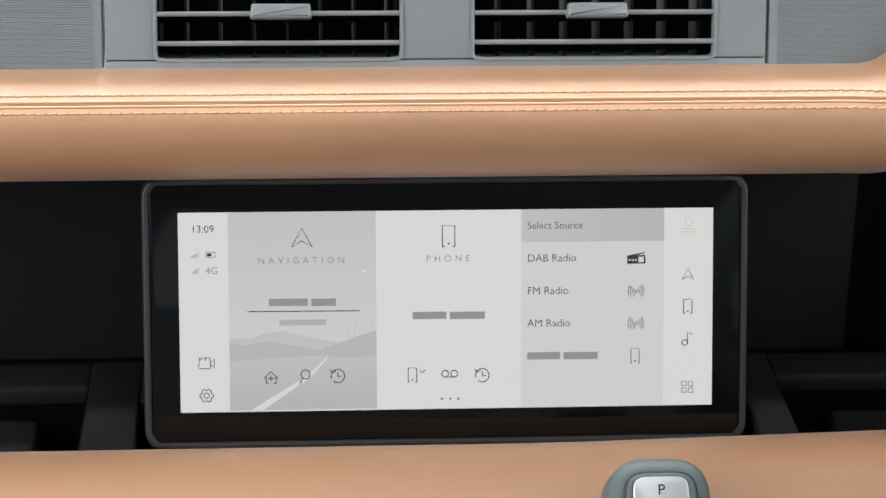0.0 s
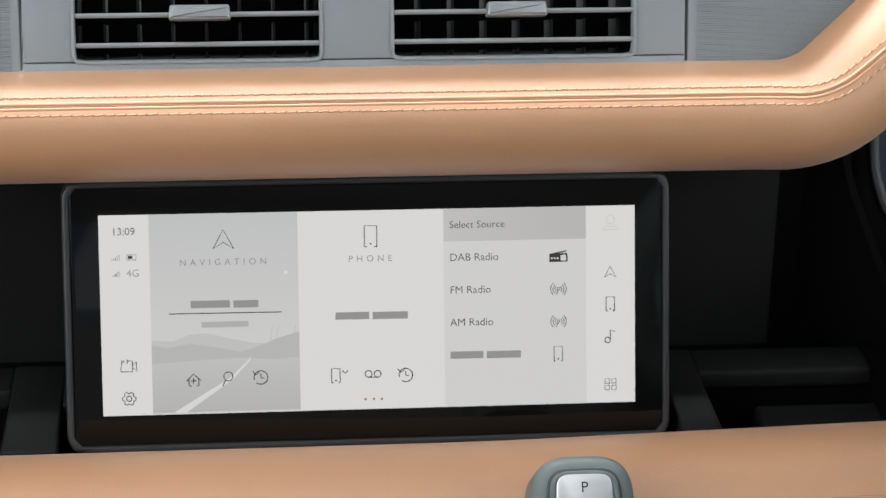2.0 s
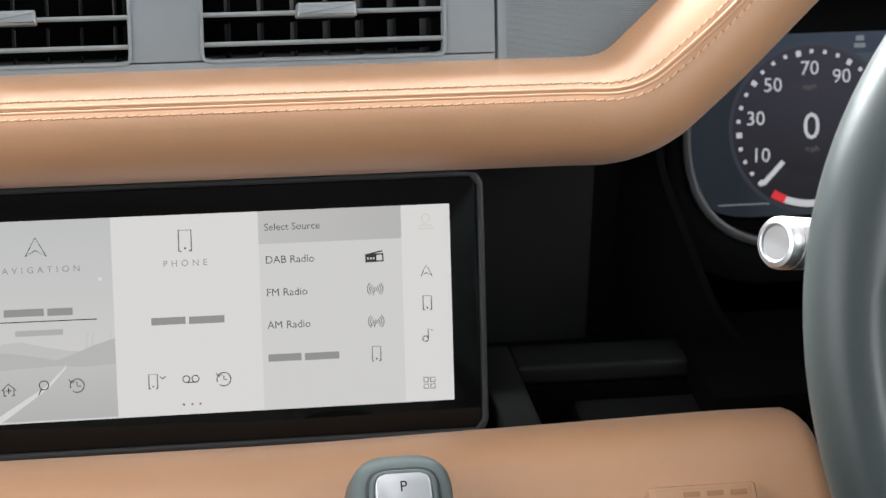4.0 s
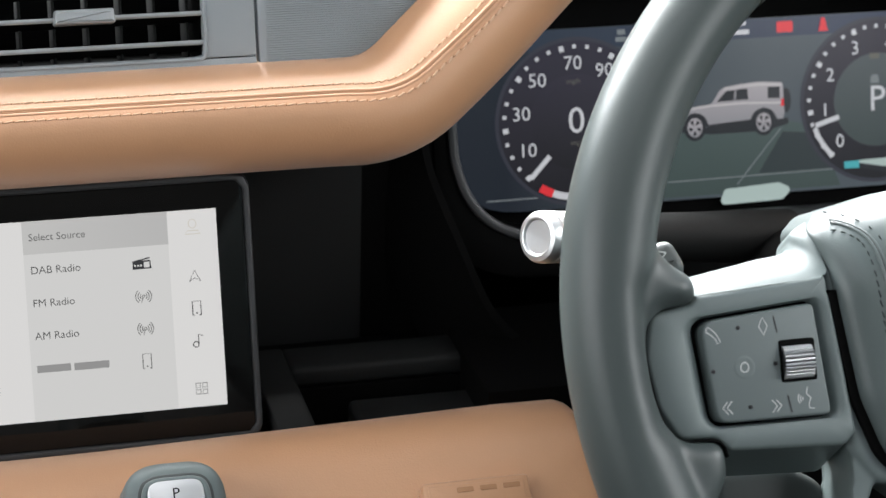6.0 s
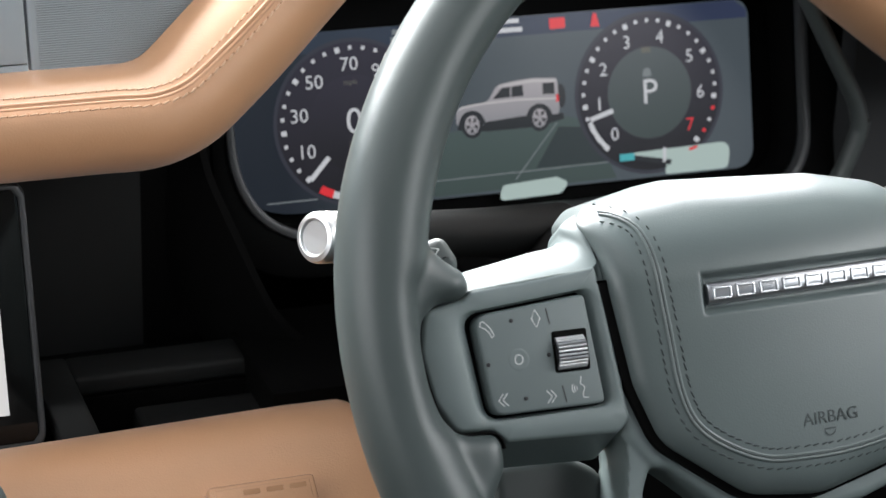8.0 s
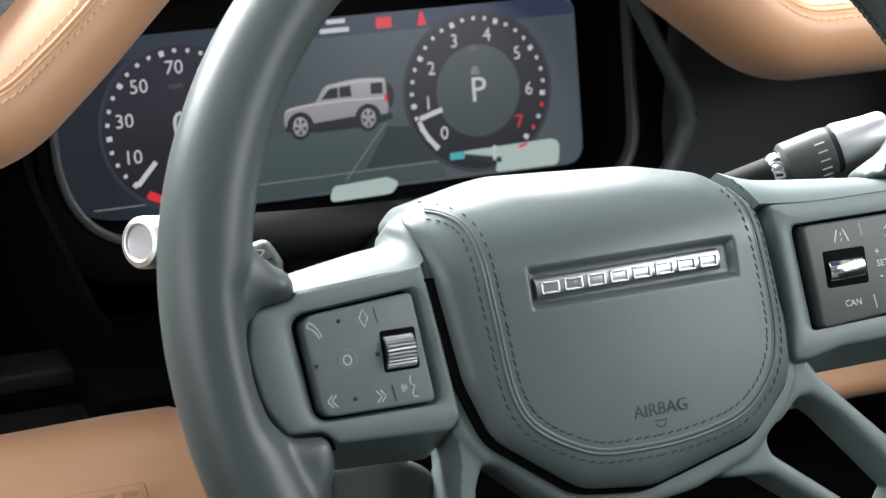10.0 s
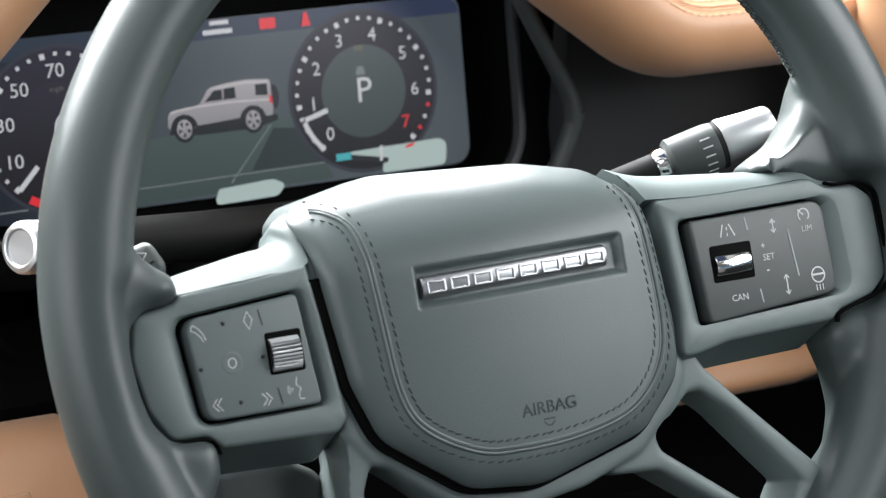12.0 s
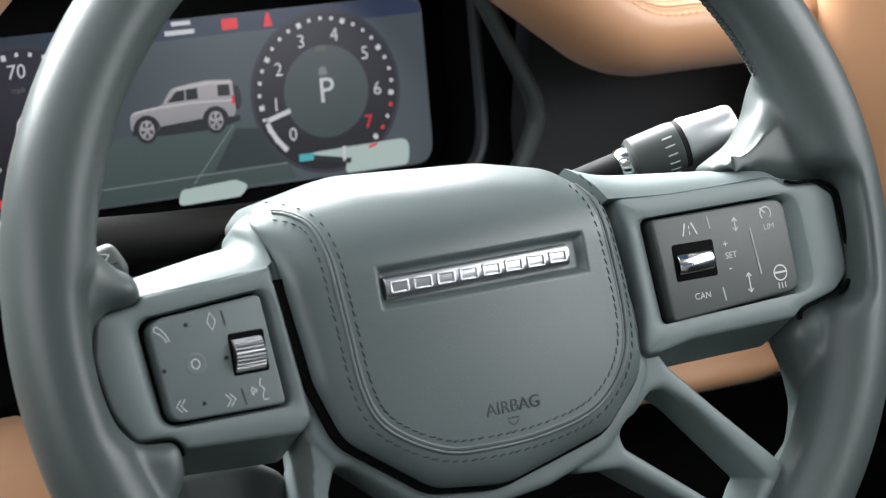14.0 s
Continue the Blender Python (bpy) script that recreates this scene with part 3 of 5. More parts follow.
# ---------------- centre touchscreen ----------------
DW, DH = 0.238, 0.0892
screen = thing("touchscreen", pose(0, 0, 0, -17, 0, 0), "black framed landscape touchscreen, lit with a pale menu", "screen")
UP = Matrix(((1, 0, 0, 0), (0, 0, -1, 0), (0, 1, 0, 0), (0, 0, 0, 1)))   # plates that face the cabin
hx, zt, zb = 0.1352, 0.0600, -0.0615
o = rounded([(-hx, zb, 0.008), (hx, zb, 0.008), (hx, zt, 0.008), (-hx, zt, 0.008)], 8)
plate("housing", o, -0.018, -0.0008, 0.003, BEZEL, screen, "dark grey plastic housing", m=UP)
frame_plate("rim", inset(o, 0.0006), inset(o, 0.0034), -0.004, 0.0009, 0.0008, BEZEL, screen, m=UP)
plate("cover_glass", inset(o, 0.0036), -0.002, -0.0002, 0.0006, GLASS_BLACK, screen, "glossy black cover glass", m=UP)
put("stand", *sweep([Vector((-0.05, 0.03, -0.05)), Vector((0.05, 0.03, -0.05))], [(-0.02, -0.02), (-0.02, 0.02), (0.02, 0.02), (0.02, -0.02)], lambda i: Vector((0, 0, 1))), DARKER, screen)

K = DW / 945.0


def ui(x, y):
    """A place of the menu on the screen, from pixel positions in the camera's view."""
    return ((x - 316) * K - DW / 2, DH / 2 - (y - 377 + 0.0096 * (x - 316)) * K)


def ui_box(name, x0, x1, y0, y1, mat, z):
    """A panel of the menu between pixel columns x0, x1 and rows y0, y1 below its upper edge."""
    return area(name, rect((x0 - 316) * K - DW / 2, (x1 - 316) * K - DW / 2, DH / 2 - y1 * K, DH / 2 - y0 * K), mat, screen, z)


ui_box("menu", 316, 1261, 0, 354, UI_WHITE, 0.0003)
ui_box("picture", 403, 662, 0, 354, UI_SKY, 0.0005)
ui_box("source_list", 919, 1173, 0, 354, UI_GREY, 0.0005)
ui_box("heading_bar", 919, 1173, 0, 58, UI_HEAD, 0.0007)
hill = [(403, 600), (420, 604), (445, 592), (480, 587), (515, 594), (545, 603), (570, 606), (603, 592), (635, 588), (662, 582)]
area("far_hill", [ui(x, y) for x, y in [(403, 640)] + [(403, 598), (440, 600), (470, 588), (500, 586), (540, 596), (580, 604), (610, 606), (662, 596)] + [(662, 640)]], UI_HILL_FAR, screen, 0.0007)
area("hill", [ui(x, y) for x, y in [(403, 660)] + [(403, 606), (430, 612), (470, 604), (520, 612), (560, 620), (585, 612), (625, 596), (662, 585)] + [(662, 660)]], UI_HILL, screen, 0.0008)
area("land", [ui(x, y) for x, y in [(403, 727), (403, 640), (480, 634), (560, 630), (610, 634), (662, 630), (662, 724)]], UI_LAND, screen, 0.0009)
area("road_line", [ui(x, y) for x, y in [(440, 726), (462, 726), (545, 668), (574, 636), (577, 625), (572, 634), (540, 665)]], UI_ROAD, screen, 0.00105)
for x in (612, 622, 652):
    stroke("bare_tree", [ui(x, 600), ui(x + 1, 584), ui(x + 4, 574)], 0.0002, UI_HILL, screen, 0.0010)
area("sun_spot", [ui(*p) for p in arc(640, 480, 3.5, 0, 360, 12)], UI_WHITE, screen, 0.0010)
Z = 0.0012
words("clock_text", "13:09", 18.5 * K, ui(359, 406), UI_SOFT, screen, Z, align="CENTER")
words("network_text", "4G", 18 * K, ui(374, 479), UI_PALE, screen, Z, align="CENTER")
words("heading_text", "NAVIGATION", 16 * K, ui(531, 461), UI_PALE, screen, Z, align="CENTER", spacing=1.75)
words("heading_text", "PHONE", 16 * K, ui(789, 458), UI_PALE, screen, Z, align="CENTER", spacing=1.75)
words("list_text", "Select Source", 18 * K, ui(929, 400), UI_SOFT, screen, Z)
words("list_text", "DAB Radio", 19.2 * K, ui(929, 458), UI_SOFT, screen, Z)
words("list_text", "FM Radio", 19.2 * K, ui(929, 516), UI_SOFT, screen, Z)
words("list_text", "AM Radio", 19.2 * K, ui(929, 574), UI_SOFT, screen, Z)
words("parking_text", "P", 13 * K, ui(352, 637), UI_INK, screen, Z, align="CENTER")


def bars(x, y, w, h, mat, cuts):
    """Plain bars in place of a line of writing, split at the given shares of its width."""
    a = 0.0
    for b in list(cuts) + [1.0]:
        p, q = ui(x + w * a, y + h / 2), ui(x + w * b - 6, y - h / 2)
        area("text_bar", rect(p[0], q[0], p[1], p[1] + h * K), mat, screen, Z)
        a = b


bars(473, 535, 124, 13, UI_BAR, (0.60,))
bars(491, 571, 88, 10, UI_BAR_PALE, ())
bars(726, 559, 134, 13, UI_BAR, (0.49,))
bars(929, 632, 132, 13, UI_BAR, (0.49,))
LW = 1.7 * K


def icon(name, *lines, mat=UI_INK, w=LW):
    for pts, closed in lines:
        stroke(name, [ui(*p) for p in pts], w, mat, screen, Z, closed)


icon("rule", ([(435, 551), (632, 550)], False))
icon("arrow_icon", ([(532, 404), (550, 437), (532, 426), (514, 437)], True))
icon("arrow_icon", ([(1216, 476), (1226, 496), (1216, 490), (1206, 496)], True), w=1.4 * K)


def phone_icon(x, y, w, h, mat=UI_INK):
    icon("phone_icon", ([(x - w * 0.5, y + h * 0.5), (x - w * 0.5, y - h * 0.5), (x + w * 0.5, y - h * 0.5), (x + w * 0.5, y + h * 0.5)], False), ([(x - w * 0.5, y + h * 0.5), (x - w * 0.3, y + h * 0.5)], False),
         ([(x + w * 0.3, y + h * 0.5), (x + w * 0.5, y + h * 0.5)], False), (arc(x, y + h * 0.36, 0.9, 0, 330, 8), True), mat=mat)


phone_icon(790, 418, 22, 37)
phone_icon(725, 665, 15, 25)
phone_icon(1122, 632, 15, 26, UI_SOFT)
phone_icon(1216, 544, 15, 25)
icon("chevron_icon", ([(737, 656), (742, 661), (747, 656)], False))
icon("voicemail_icon", (arc(783, 663, 6, 0, 360, 18), True), (arc(799, 663, 6, 0, 360, 18), True), ([(783, 669), (799, 669)], False))
for x in (593, 849):
    icon("history_icon", (arc(x, 666, 12, 160, 490, 24), False), ([(x, 659), (x, 667), (x + 6, 667)], False), ([(x - 14, 655), (x - 9, 661), (x - 3, 657)], False))
icon("home_icon", ([(463, 670), (475, 658), (488, 670)], False), ([(467, 668), (467, 679), (471, 679)], False), ([(484, 668), (484, 679), (480, 679)], False), ([(475, 665), (475, 675)], False), ([(470, 670), (480, 670)], False))
icon("search_icon", (arc(536, 663, 8, 0, 360, 20), True), ([(531, 670), (526, 680)], False))
icon("gear_icon", (arc(362, 700, 4.5, 0, 360, 16), True), ([(362 + r * math.cos(radians(a)), 700 + r * math.sin(radians(a))) for k in range(6) for r, a in ((12, 60 * k - 12), (12, 60 * k + 12), (9.5, 60 * k + 20), (9.5, 60 * k + 40))], True))
icon("camera_icon", ([(349, 643), (349, 652), (369, 652), (369, 633), (362, 633)], False), ([(369, 641), (376, 634), (376, 651), (369, 645)], False), (arc(357, 634, 4, -60, 60, 6), False))
icon("music_icon", (arc(1211, 609, 5, 0, 360, 14), True), ([(1216, 609), (1216, 591), (1224, 594)], False))
for dx, dy in ((0, 0), (12, 0), (0, 12), (12, 12)):
    icon("apps_icon", ([(1206 + dx, 679 + dy), (1214 + dx, 679 + dy), (1214 + dx, 687 + dy), (1206 + dx, 687 + dy)], True), w=1.4 * K)
icon("profile_icon", (arc(1217, 393, 7, 0, 360, 14, 8), True), ([(1203, 411), (1208, 405), (1226, 405), (1231, 411)], True), mat=UI_FAINT, w=1.3 * K)
for y in (516, 574):
    icon("radio_icon", *[(arc(1123, y, r, a - 50, a + 50, 8), False) for r in (6, 10, 14) for a in (0, 180)], (arc(1123, y, 2.4, 0, 360, 10), True), ([(1122, y + 2), (1119, y + 11)], False), mat=UI_SOFT, w=1.4 * K)
area("radio_logo", [ui(*p) for p in ((1107, 453), (1139, 452), (1140, 467), (1107, 468))], UI_INK, screen, Z)
stroke("radio_logo", [ui(1109, 454), ui(1138, 448)], LW * 1.4, UI_INK, screen, Z)
area("radio_logo", [ui(*p) for p in ((1127, 455), (1137, 455), (1137, 465), (1127, 465))], UI_GREY, screen, Z + 0.0001)
for k in range(3):
    area("radio_logo", [ui(*p) for p in arc(1111.5 + 5.2 * k, 461, 1.9, 0, 360, 8)], UI_GREY, screen, Z + 0.0001)
for x in (777, 792, 806):
    area("page_dot", [ui(*p) for p in arc(x, 708, 2.2, 0, 360, 12)], UI_DOT, screen, Z)
for k in range(5):
    icon("signal_icon", ([(338 + 3.2 * k, 456), (338 + 3.2 * k, 454 - 2 * k)], False), ([(340 + 2.6 * k, 484), (340 + 2.6 * k, 482 - 2 * k)], False), mat=UI_SOFT if k < 3 else UI_PALE, w=1.2 * K)
icon("battery_icon", ([(364, 446), (380, 446), (380, 455), (364, 455)], True), mat=UI_SOFT, w=1.2 * K)
area("battery_icon", [ui(*p) for p in ((366, 448), (374, 448), (374, 453), (366, 453))], UI_INK, screen, Z)

# ---------------- gear selector ----------------
sel = thing("gear_selector", Matrix.Translation((0.0828, -0.105, -0.058)) @ pose(0, 0, 0, 52, 0, 0), "grey gear selector with a silver park button", "gear selector")
o = rounded([(-0.0240, -0.045, 0.012), (0.0240, -0.045, 0.012), (0.0212, 0.0340, 0.017), (-0.0212, 0.0340, 0.017)], 10)
plate("head", o, -0.022, 0.005, 0.0065, GREEN_PLASTIC, sel, "soft grey selector head", steps=5)
oi = inset(o, 0.0058)
plate("inlay", oi, 0.003, 0.0056, 0.0008, KEY_DARK_SHADED, sel, "dark inlay")
frame_plate("inner_rim", inset(o, 0.0072), inset(o, 0.0098), 0.003, 0.0072, 0.0011, GREEN_PLASTIC, sel, "soft grey inner rim")
ob_ = rounded([(-0.0128, -0.012, 0.003), (0.0128, -0.012, 0.003), (0.0118, 0.0262, 0.006), (-0.0118, 0.0262, 0.006)], 6)
pb = plate("park_button", ob_, 0.004, 0.0072, 0.0012, SATIN, sel, "satin silver button")
words("letter", "P", 0.0064, (0.0, 0.0195), INK, pb, 0.0073, "xy", "CENTER")
lathe("stem", [(0.012, -0.12), (0.011, -0.02)], DARKER, sel, n=20)

# ---------------- instrument cluster ----------------
CX, CZ = 0.403, 0.034
clus = thing("instrument_cluster", pose(CX, 0.11, CZ, -15, 0, 0), "wide digital instrument cluster showing two dials and a vehicle", "instrument cluster")
o = rounded([(-0.1535, -0.0495, 0.052), (0.158, -0.0495, 0.030), (0.158, 0.072, 0.020), (-0.1535, 0.072, 0.014)], 12)
oo = rounded([(-0.166, -0.072, 0.050), (0.186, -0.072, 0.034), (0.186, 0.086, 0.012), (-0.166, 0.086, 0.012)], 8)
plate("backing", inset(o, -0.002), -0.012, -0.004, 0.001, DARKER, clus, m=UP)
frame_plate("surround", oo, o, -0.01, 0.030, 0.004, DARKER, clus, "black hooded surround", m=UP)
frame_plate("surround_lip", inset(o, -0.0050), o, 0.024, 0.0325, 0.0018, BEZEL, clus, "dark grey lip of the surround", m=UP)
box("ledge", -0.11, 0.145, -0.034, -0.006, -0.0535, -0.0485, BEZEL, clus, "dark grey ledge below the display", bevel=0.0012)
area("display", [(p.x, p.y) for p in rounded([(-0.150, -0.042, 0.036), (0.144, -0.042, 0.012), (0.144, 0.0495, 0.010), (-0.150, 0.0495, 0.004)], 8)], CL_BACK, clus, 0.0)
area("header_picture", [(-0.150, 0.0385), (0.040, 0.0395), (0.143, 0.0395), (0.143, 0.044), (0.136, 0.0492), (-0.150, 0.0492)], CL_HEAD, clus, 0.0001)
area("ground_picture", [(-0.060, -0.0405), (0.062, -0.0405), (0.054, -0.020), (0.048, -0.008), (0.030, -0.004), (-0.034, -0.008), (-0.060, -0.012)], CL_GROUND, clus, 0.0002)
area("road_picture", [(0.016, -0.031), (0.030, -0.010), (0.050, -0.012), (0.058, -0.031)], CL_ROAD, clus, 0.0003)
stroke("horizon_line", [(-0.1315, -0.0355), (-0.1046, -0.0354)], 0.0007, CL_DIM, clus, 0.0004)
stroke("road_edge", [(0.004, -0.036), (0.020, -0.018), (0.029, -0.008)], 0.0006, CL_DIM, clus, 0.0004)
stroke("road_edge", [(-0.050, -0.0325), (0.058, -0.0315)], 0.0006, CL_DIM, clus, 0.0004)


def dial(cx, cz, r, marks, numbers, angles, mat, big, red):
    """A round gauge picture: face, dotted scale, numbers, value and needle."""
    area("dial_rim", arc(cx, cz, r * 1.10, 0, 360, 72), CL_RIM, clus, 0.00045)
    area("dial_face", arc(cx, cz, r * 1.05, 0, 360, 72), CL_DIAL, clus, 0.0005)
    area("dial_centre", arc(cx, cz, r * 0.62, 0, 360, 60), mat, clus, 0.00055)
    a0, a1 = 226.0, -46.0
    for k in range(marks + 1):
        a = radians(a0 + (a1 - a0) * k / marks)
        inner = 0.925 if k % 4 == 0 else 0.95
        hot = red and k >= marks - 3
        stroke("tick", [(cx + r * q * math.cos(a), cz + r * q * math.sin(a)) for q in (1.0, inner)], 0.0026 if k % 4 == 0 else 0.0019, CL_RED if hot and k % 2 else CL_WHITE, clus, 0.0006)
    for n, a in zip(numbers, angles):
        words("dial_number", n, 0.0100, (cx + r * 0.755 * math.cos(radians(a)), cz + r * 0.755 * math.sin(radians(a))), CL_RED if red and n == "7" else CL_WHITE, clus, 0.0007, align="CENTER")
    words("dial_value", big, 0.0190, (cx, cz), CL_WHITE, clus, 0.0007, align="CENTER")


dial(-0.0826, 0.0022, 0.0392, 26, ("10", "30", "50", "70", "90", "110"), (207, 170, 133, 92, 58, 22), CL_DIAL, "0", False)
dial(0.0835, 0.0035, 0.0396, 28, ("0", "1", "2", "3", "4", "5", "6", "7"), (224, 188, 152, 114, 76, 36, -4, -40), CL_DIAL_R, "P", True)
words("dial_unit", "mph", 0.0042, (-0.0822, -0.0085), CL_UNIT, clus, 0.0007, align="CENTER")
words("dial_unit", "mph", 0.0042, (-0.0836, 0.0228), CL_UNIT, clus, 0.0007, align="CENTER")
stroke("needle", [(-0.1079, -0.0254), (-0.0974, -0.0145)], 0.0026, CL_WHITE, clus, 0.0008)
stroke("needle", [(0.0482, -0.0082), (0.0616, -0.0043)], 0.0026, CL_WHITE, clus, 0.0008)
area("gear_mark", [(p.x, p.y) for p in rounded([(0.0795, 0.0122, 0.001), (0.0850, 0.0122, 0.001), (0.0842, 0.0168, 0.002), (0.0803, 0.0168, 0.002)], 4)], CL_DIM, clus, 0.0007)
stroke("unit_mark", [(0.0795, 0.0265), (0.0850, 0.0265)], 0.0030, CL_UNIT, clus, 0.0007)
stroke("low_arc", arc(-0.0826, 0.0022, 0.0384, 246, 292, 14), 0.0036, CL_WHITE, clus, 0.0008)
stroke("low_arc_red", arc(-0.0826, 0.0022, 0.0384, 238, 249, 6), 0.0042, CL_RED, clus, 0.0009)
stroke("rev_arc", arc(0.0835, 0.0035, 0.0380, 200, 228, 12), 0.0026, CL_WHITE, clus, 0.0009)
area("gauge_panel", [(p.x, p.y) for p in rounded([(0.090, -0.0412, 0.002), (0.128, -0.0412, 0.004), (0.130, -0.0265, 0.006), (0.066, -0.0280, 0.001), (0.092, -0.0330, 0.001)])], CL_PANEL, clus, 0.0010)
# pale rounded patch low on the display
area("pale_patch", [(p.x, p.y) for p in rounded([(-0.0065, -0.0462, 0.003), (0.0290, -0.0455, 0.005), (0.0345, -0.0400, 0.004), (0.0270, -0.0364, 0.004), (-0.0035, -0.0380, 0.003)])], CL_PANEL, clus, 0.0010)
area("gauge_bar", rect(0.0640, 0.0725, -0.0318, -0.0280), CL_TEAL, clus, 0.0012)
area("gauge_needle", [(0.0715, -0.0318), (0.0935, -0.0362), (0.0945, -0.0335), (0.0725, -0.0295)], CL_CAR_DARK, clus, 0.0011)
stroke("gauge_mark", [(0.0900, -0.0345), (0.0905, -0.0265)], 0.0018, CL_WHITE, clus, 0.0012)
stroke("gauge_mark", [(0.1050, -0.0290), (0.1100, -0.0278)], 0.0015, CL_RED, clus, 0.0012)
area("warning_lamp", [(p.x, p.y) for p in rounded([(0.0275, 0.0415, 0.001), (0.0365, 0.0415, 0.001), (0.0365, 0.0472, 0.001), (0.0275, 0.0472, 0.001)], 3)], CL_RED, clus, 0.0007)
area("warning_lamp", [(0.0508, 0.0410), (0.0562, 0.0410), (0.0552, 0.0448), (0.0545, 0.0480), (0.0525, 0.0480), (0.0518, 0.0448)], CL_RED, clus, 0.0007)
for x0, x1, z0, z1, mat in ((0.000, 0.0105, 0.0462, 0.0484, CL_WHITE), (-0.004, 0.0122, 0.0415, 0.0440, CL_WHITE), (-0.0595, -0.0552, 0.0450, 0.0476, CL_DIM), (-0.0605, -0.0545, 0.0415, 0.0438, CL_DIM)):
    area("text_bar", rect(x0, x1, z0, z1), mat, clus, 0.0007)


# the vehicle picture on the display
def car(pts, mat, z, name="vehicle_picture"):
    area(name, [(x * 0.001, y * 0.001) for x, y in pts], mat, clus, z)


def disc(x, y, rx, ry):
    return [(x + rx * math.cos(a), y + ry * math.sin(a)) for a in (2 * math.pi * k / 24 for k in range(24))]


car([(-27, -7), (-10, -9), (20, -9), (33, -6), (33, -3), (-26, -3)], CL_CAR_DARK, 0.00085)
car(disc(32.0, 6.2, 2.6, 6.4), CL_CAR_DARK, 0.00088)
car([(-27.5, -3.2), (-27.2, 2.6), (-25.5, 4.6), (-20, 5.6), (-11, 6.4), (-9, 7.4), (-4.6, 13.6), (-2, 15.0), (7, 16.2), (17, 16.8), (29, 15.8), (30.2, 14.8), (30.6, 6), (31, 0), (30, -3.2), (12, -3.6), (-12, -5.2), (-26, -5)], CL_CAR, 0.0009)
car([(-3.2, 14.2), (7, 15.4), (17, 16.0), (29.4, 15.0), (29.4, 13.9), (17, 14.6), (7, 14.2), (-3, 13.4)], CL_CAR_LIT, 0.00095)
car([(-6.6, 7.6), (-1.2, 12.9), (10.4, 13.6), (10.8, 7.9)], CL_CAR_DARK, 0.0010)
car([(3.0, 7.8), (3.4, 13.2), (4.2, 13.2), (3.9, 7.8)], CL_CAR, 0.00105)
car([(21.6, 7.9), (21.8, 13.7), (28.4, 13.6), (28.4, 7.6)], CL_CAR_DARK, 0.0010)
car([(-26.8, 3.0), (-22, 4.2), (-11, 5.2), (8, 5.6), (30.4, 4.6), (30.4, 5.6), (8, 6.6), (-11, 6.2), (-24, 5.0)], CL_CAR_LIT, 0.00098)
car([(-12, -4.0), (12, -2.6), (12, -4.2), (-12, -5.8)], CL_CAR_DARK, 0.0010)
car([(29.0, 3.4), (30.6, 3.2), (30.5, 7.2), (29.1, 7.2)], CL_RED, 0.0011)
for x, y in ((-18.9, -5.0), (19.1, -4.5)):
    car([(x + 7.4 * math.cos(a), y + 7.6 * math.sin(a)) for a in (math.pi * k / 16 for k in range(17))], CL_CAR_DARK, 0.0011)
    car(disc(x, y, 5.9, 6.9), CL_CAR_DARK, 0.00115)
    car(disc(x, y, 4.1, 5.0), CL_CAR, 0.0012)
    for k in range(5):
        a = 2 * math.pi * k / 5 + 0.3
        car([(x + 0.9 * math.cos(a + 0.9), y + 1.1 * math.sin(a + 0.9)), (x + 3.4 * math.cos(a + 0.25), y + 4.2 * math.sin(a + 0.25)), (x + 3.4 * math.cos(a + 0.85), y + 4.2 * math.sin(a + 0.85))], CL_CAR_DARK, 0.00125, "wheel_picture")

slab("column_shroud_back", 0.24, 0.60, -0.02, 0.072, -0.16, -0.046, DARKER, "black dashboard panel below the cluster", "dashboard")
col = thing("steering_column", pose(0.376, -0.10, 0.02, 64, 0, 0), "black plastic steering column shroud", "steering column")
lathe("shroud", [(0.036, -0.16), (0.040, -0.10), (0.040, 0.05), (0.036, 0.08)], DARKER, col, n=28)

# ---------------- steering wheel ----------------
WU, WV, WN = Vector((1, 0, 0)), Vector((0, 0.43523, 0.90032)), Vector((0, -0.90032, 0.43523))
WM = Matrix.Translation((0.3745, -0.2518, 0.0860)) @ Matrix((WU, WV, WN)).transposed().to_4x4()
wheel = thing("steering_wheel", WM, "grey-green leather steering wheel with stitched hub and switches", "steering wheel")


def mm(pts):
    return [(x * 0.001, y * 0.001, r * 0.001) for x, y, r in pts]


def solid(pts, z0, z1, bevel, back=0.002, steps=5):
    """Verts and faces of a padded slab: a rounded outline with a soft front edge and a small rear one."""
    o = rounded(mm(pts), 8)
    rr = [[(p.x, p.y, z0) for p in inset(o, back)], [(p.x, p.y, z0 + back) for p in o]]
    for k in range(steps + 1):
        a = math.pi / 2 * k / steps
        rr.append([(p.x, p.y, z1 - bevel + bevel * math.sin(a)) for p in inset(o, bevel * (1 - math.cos(a)))])
    return rings(rr)


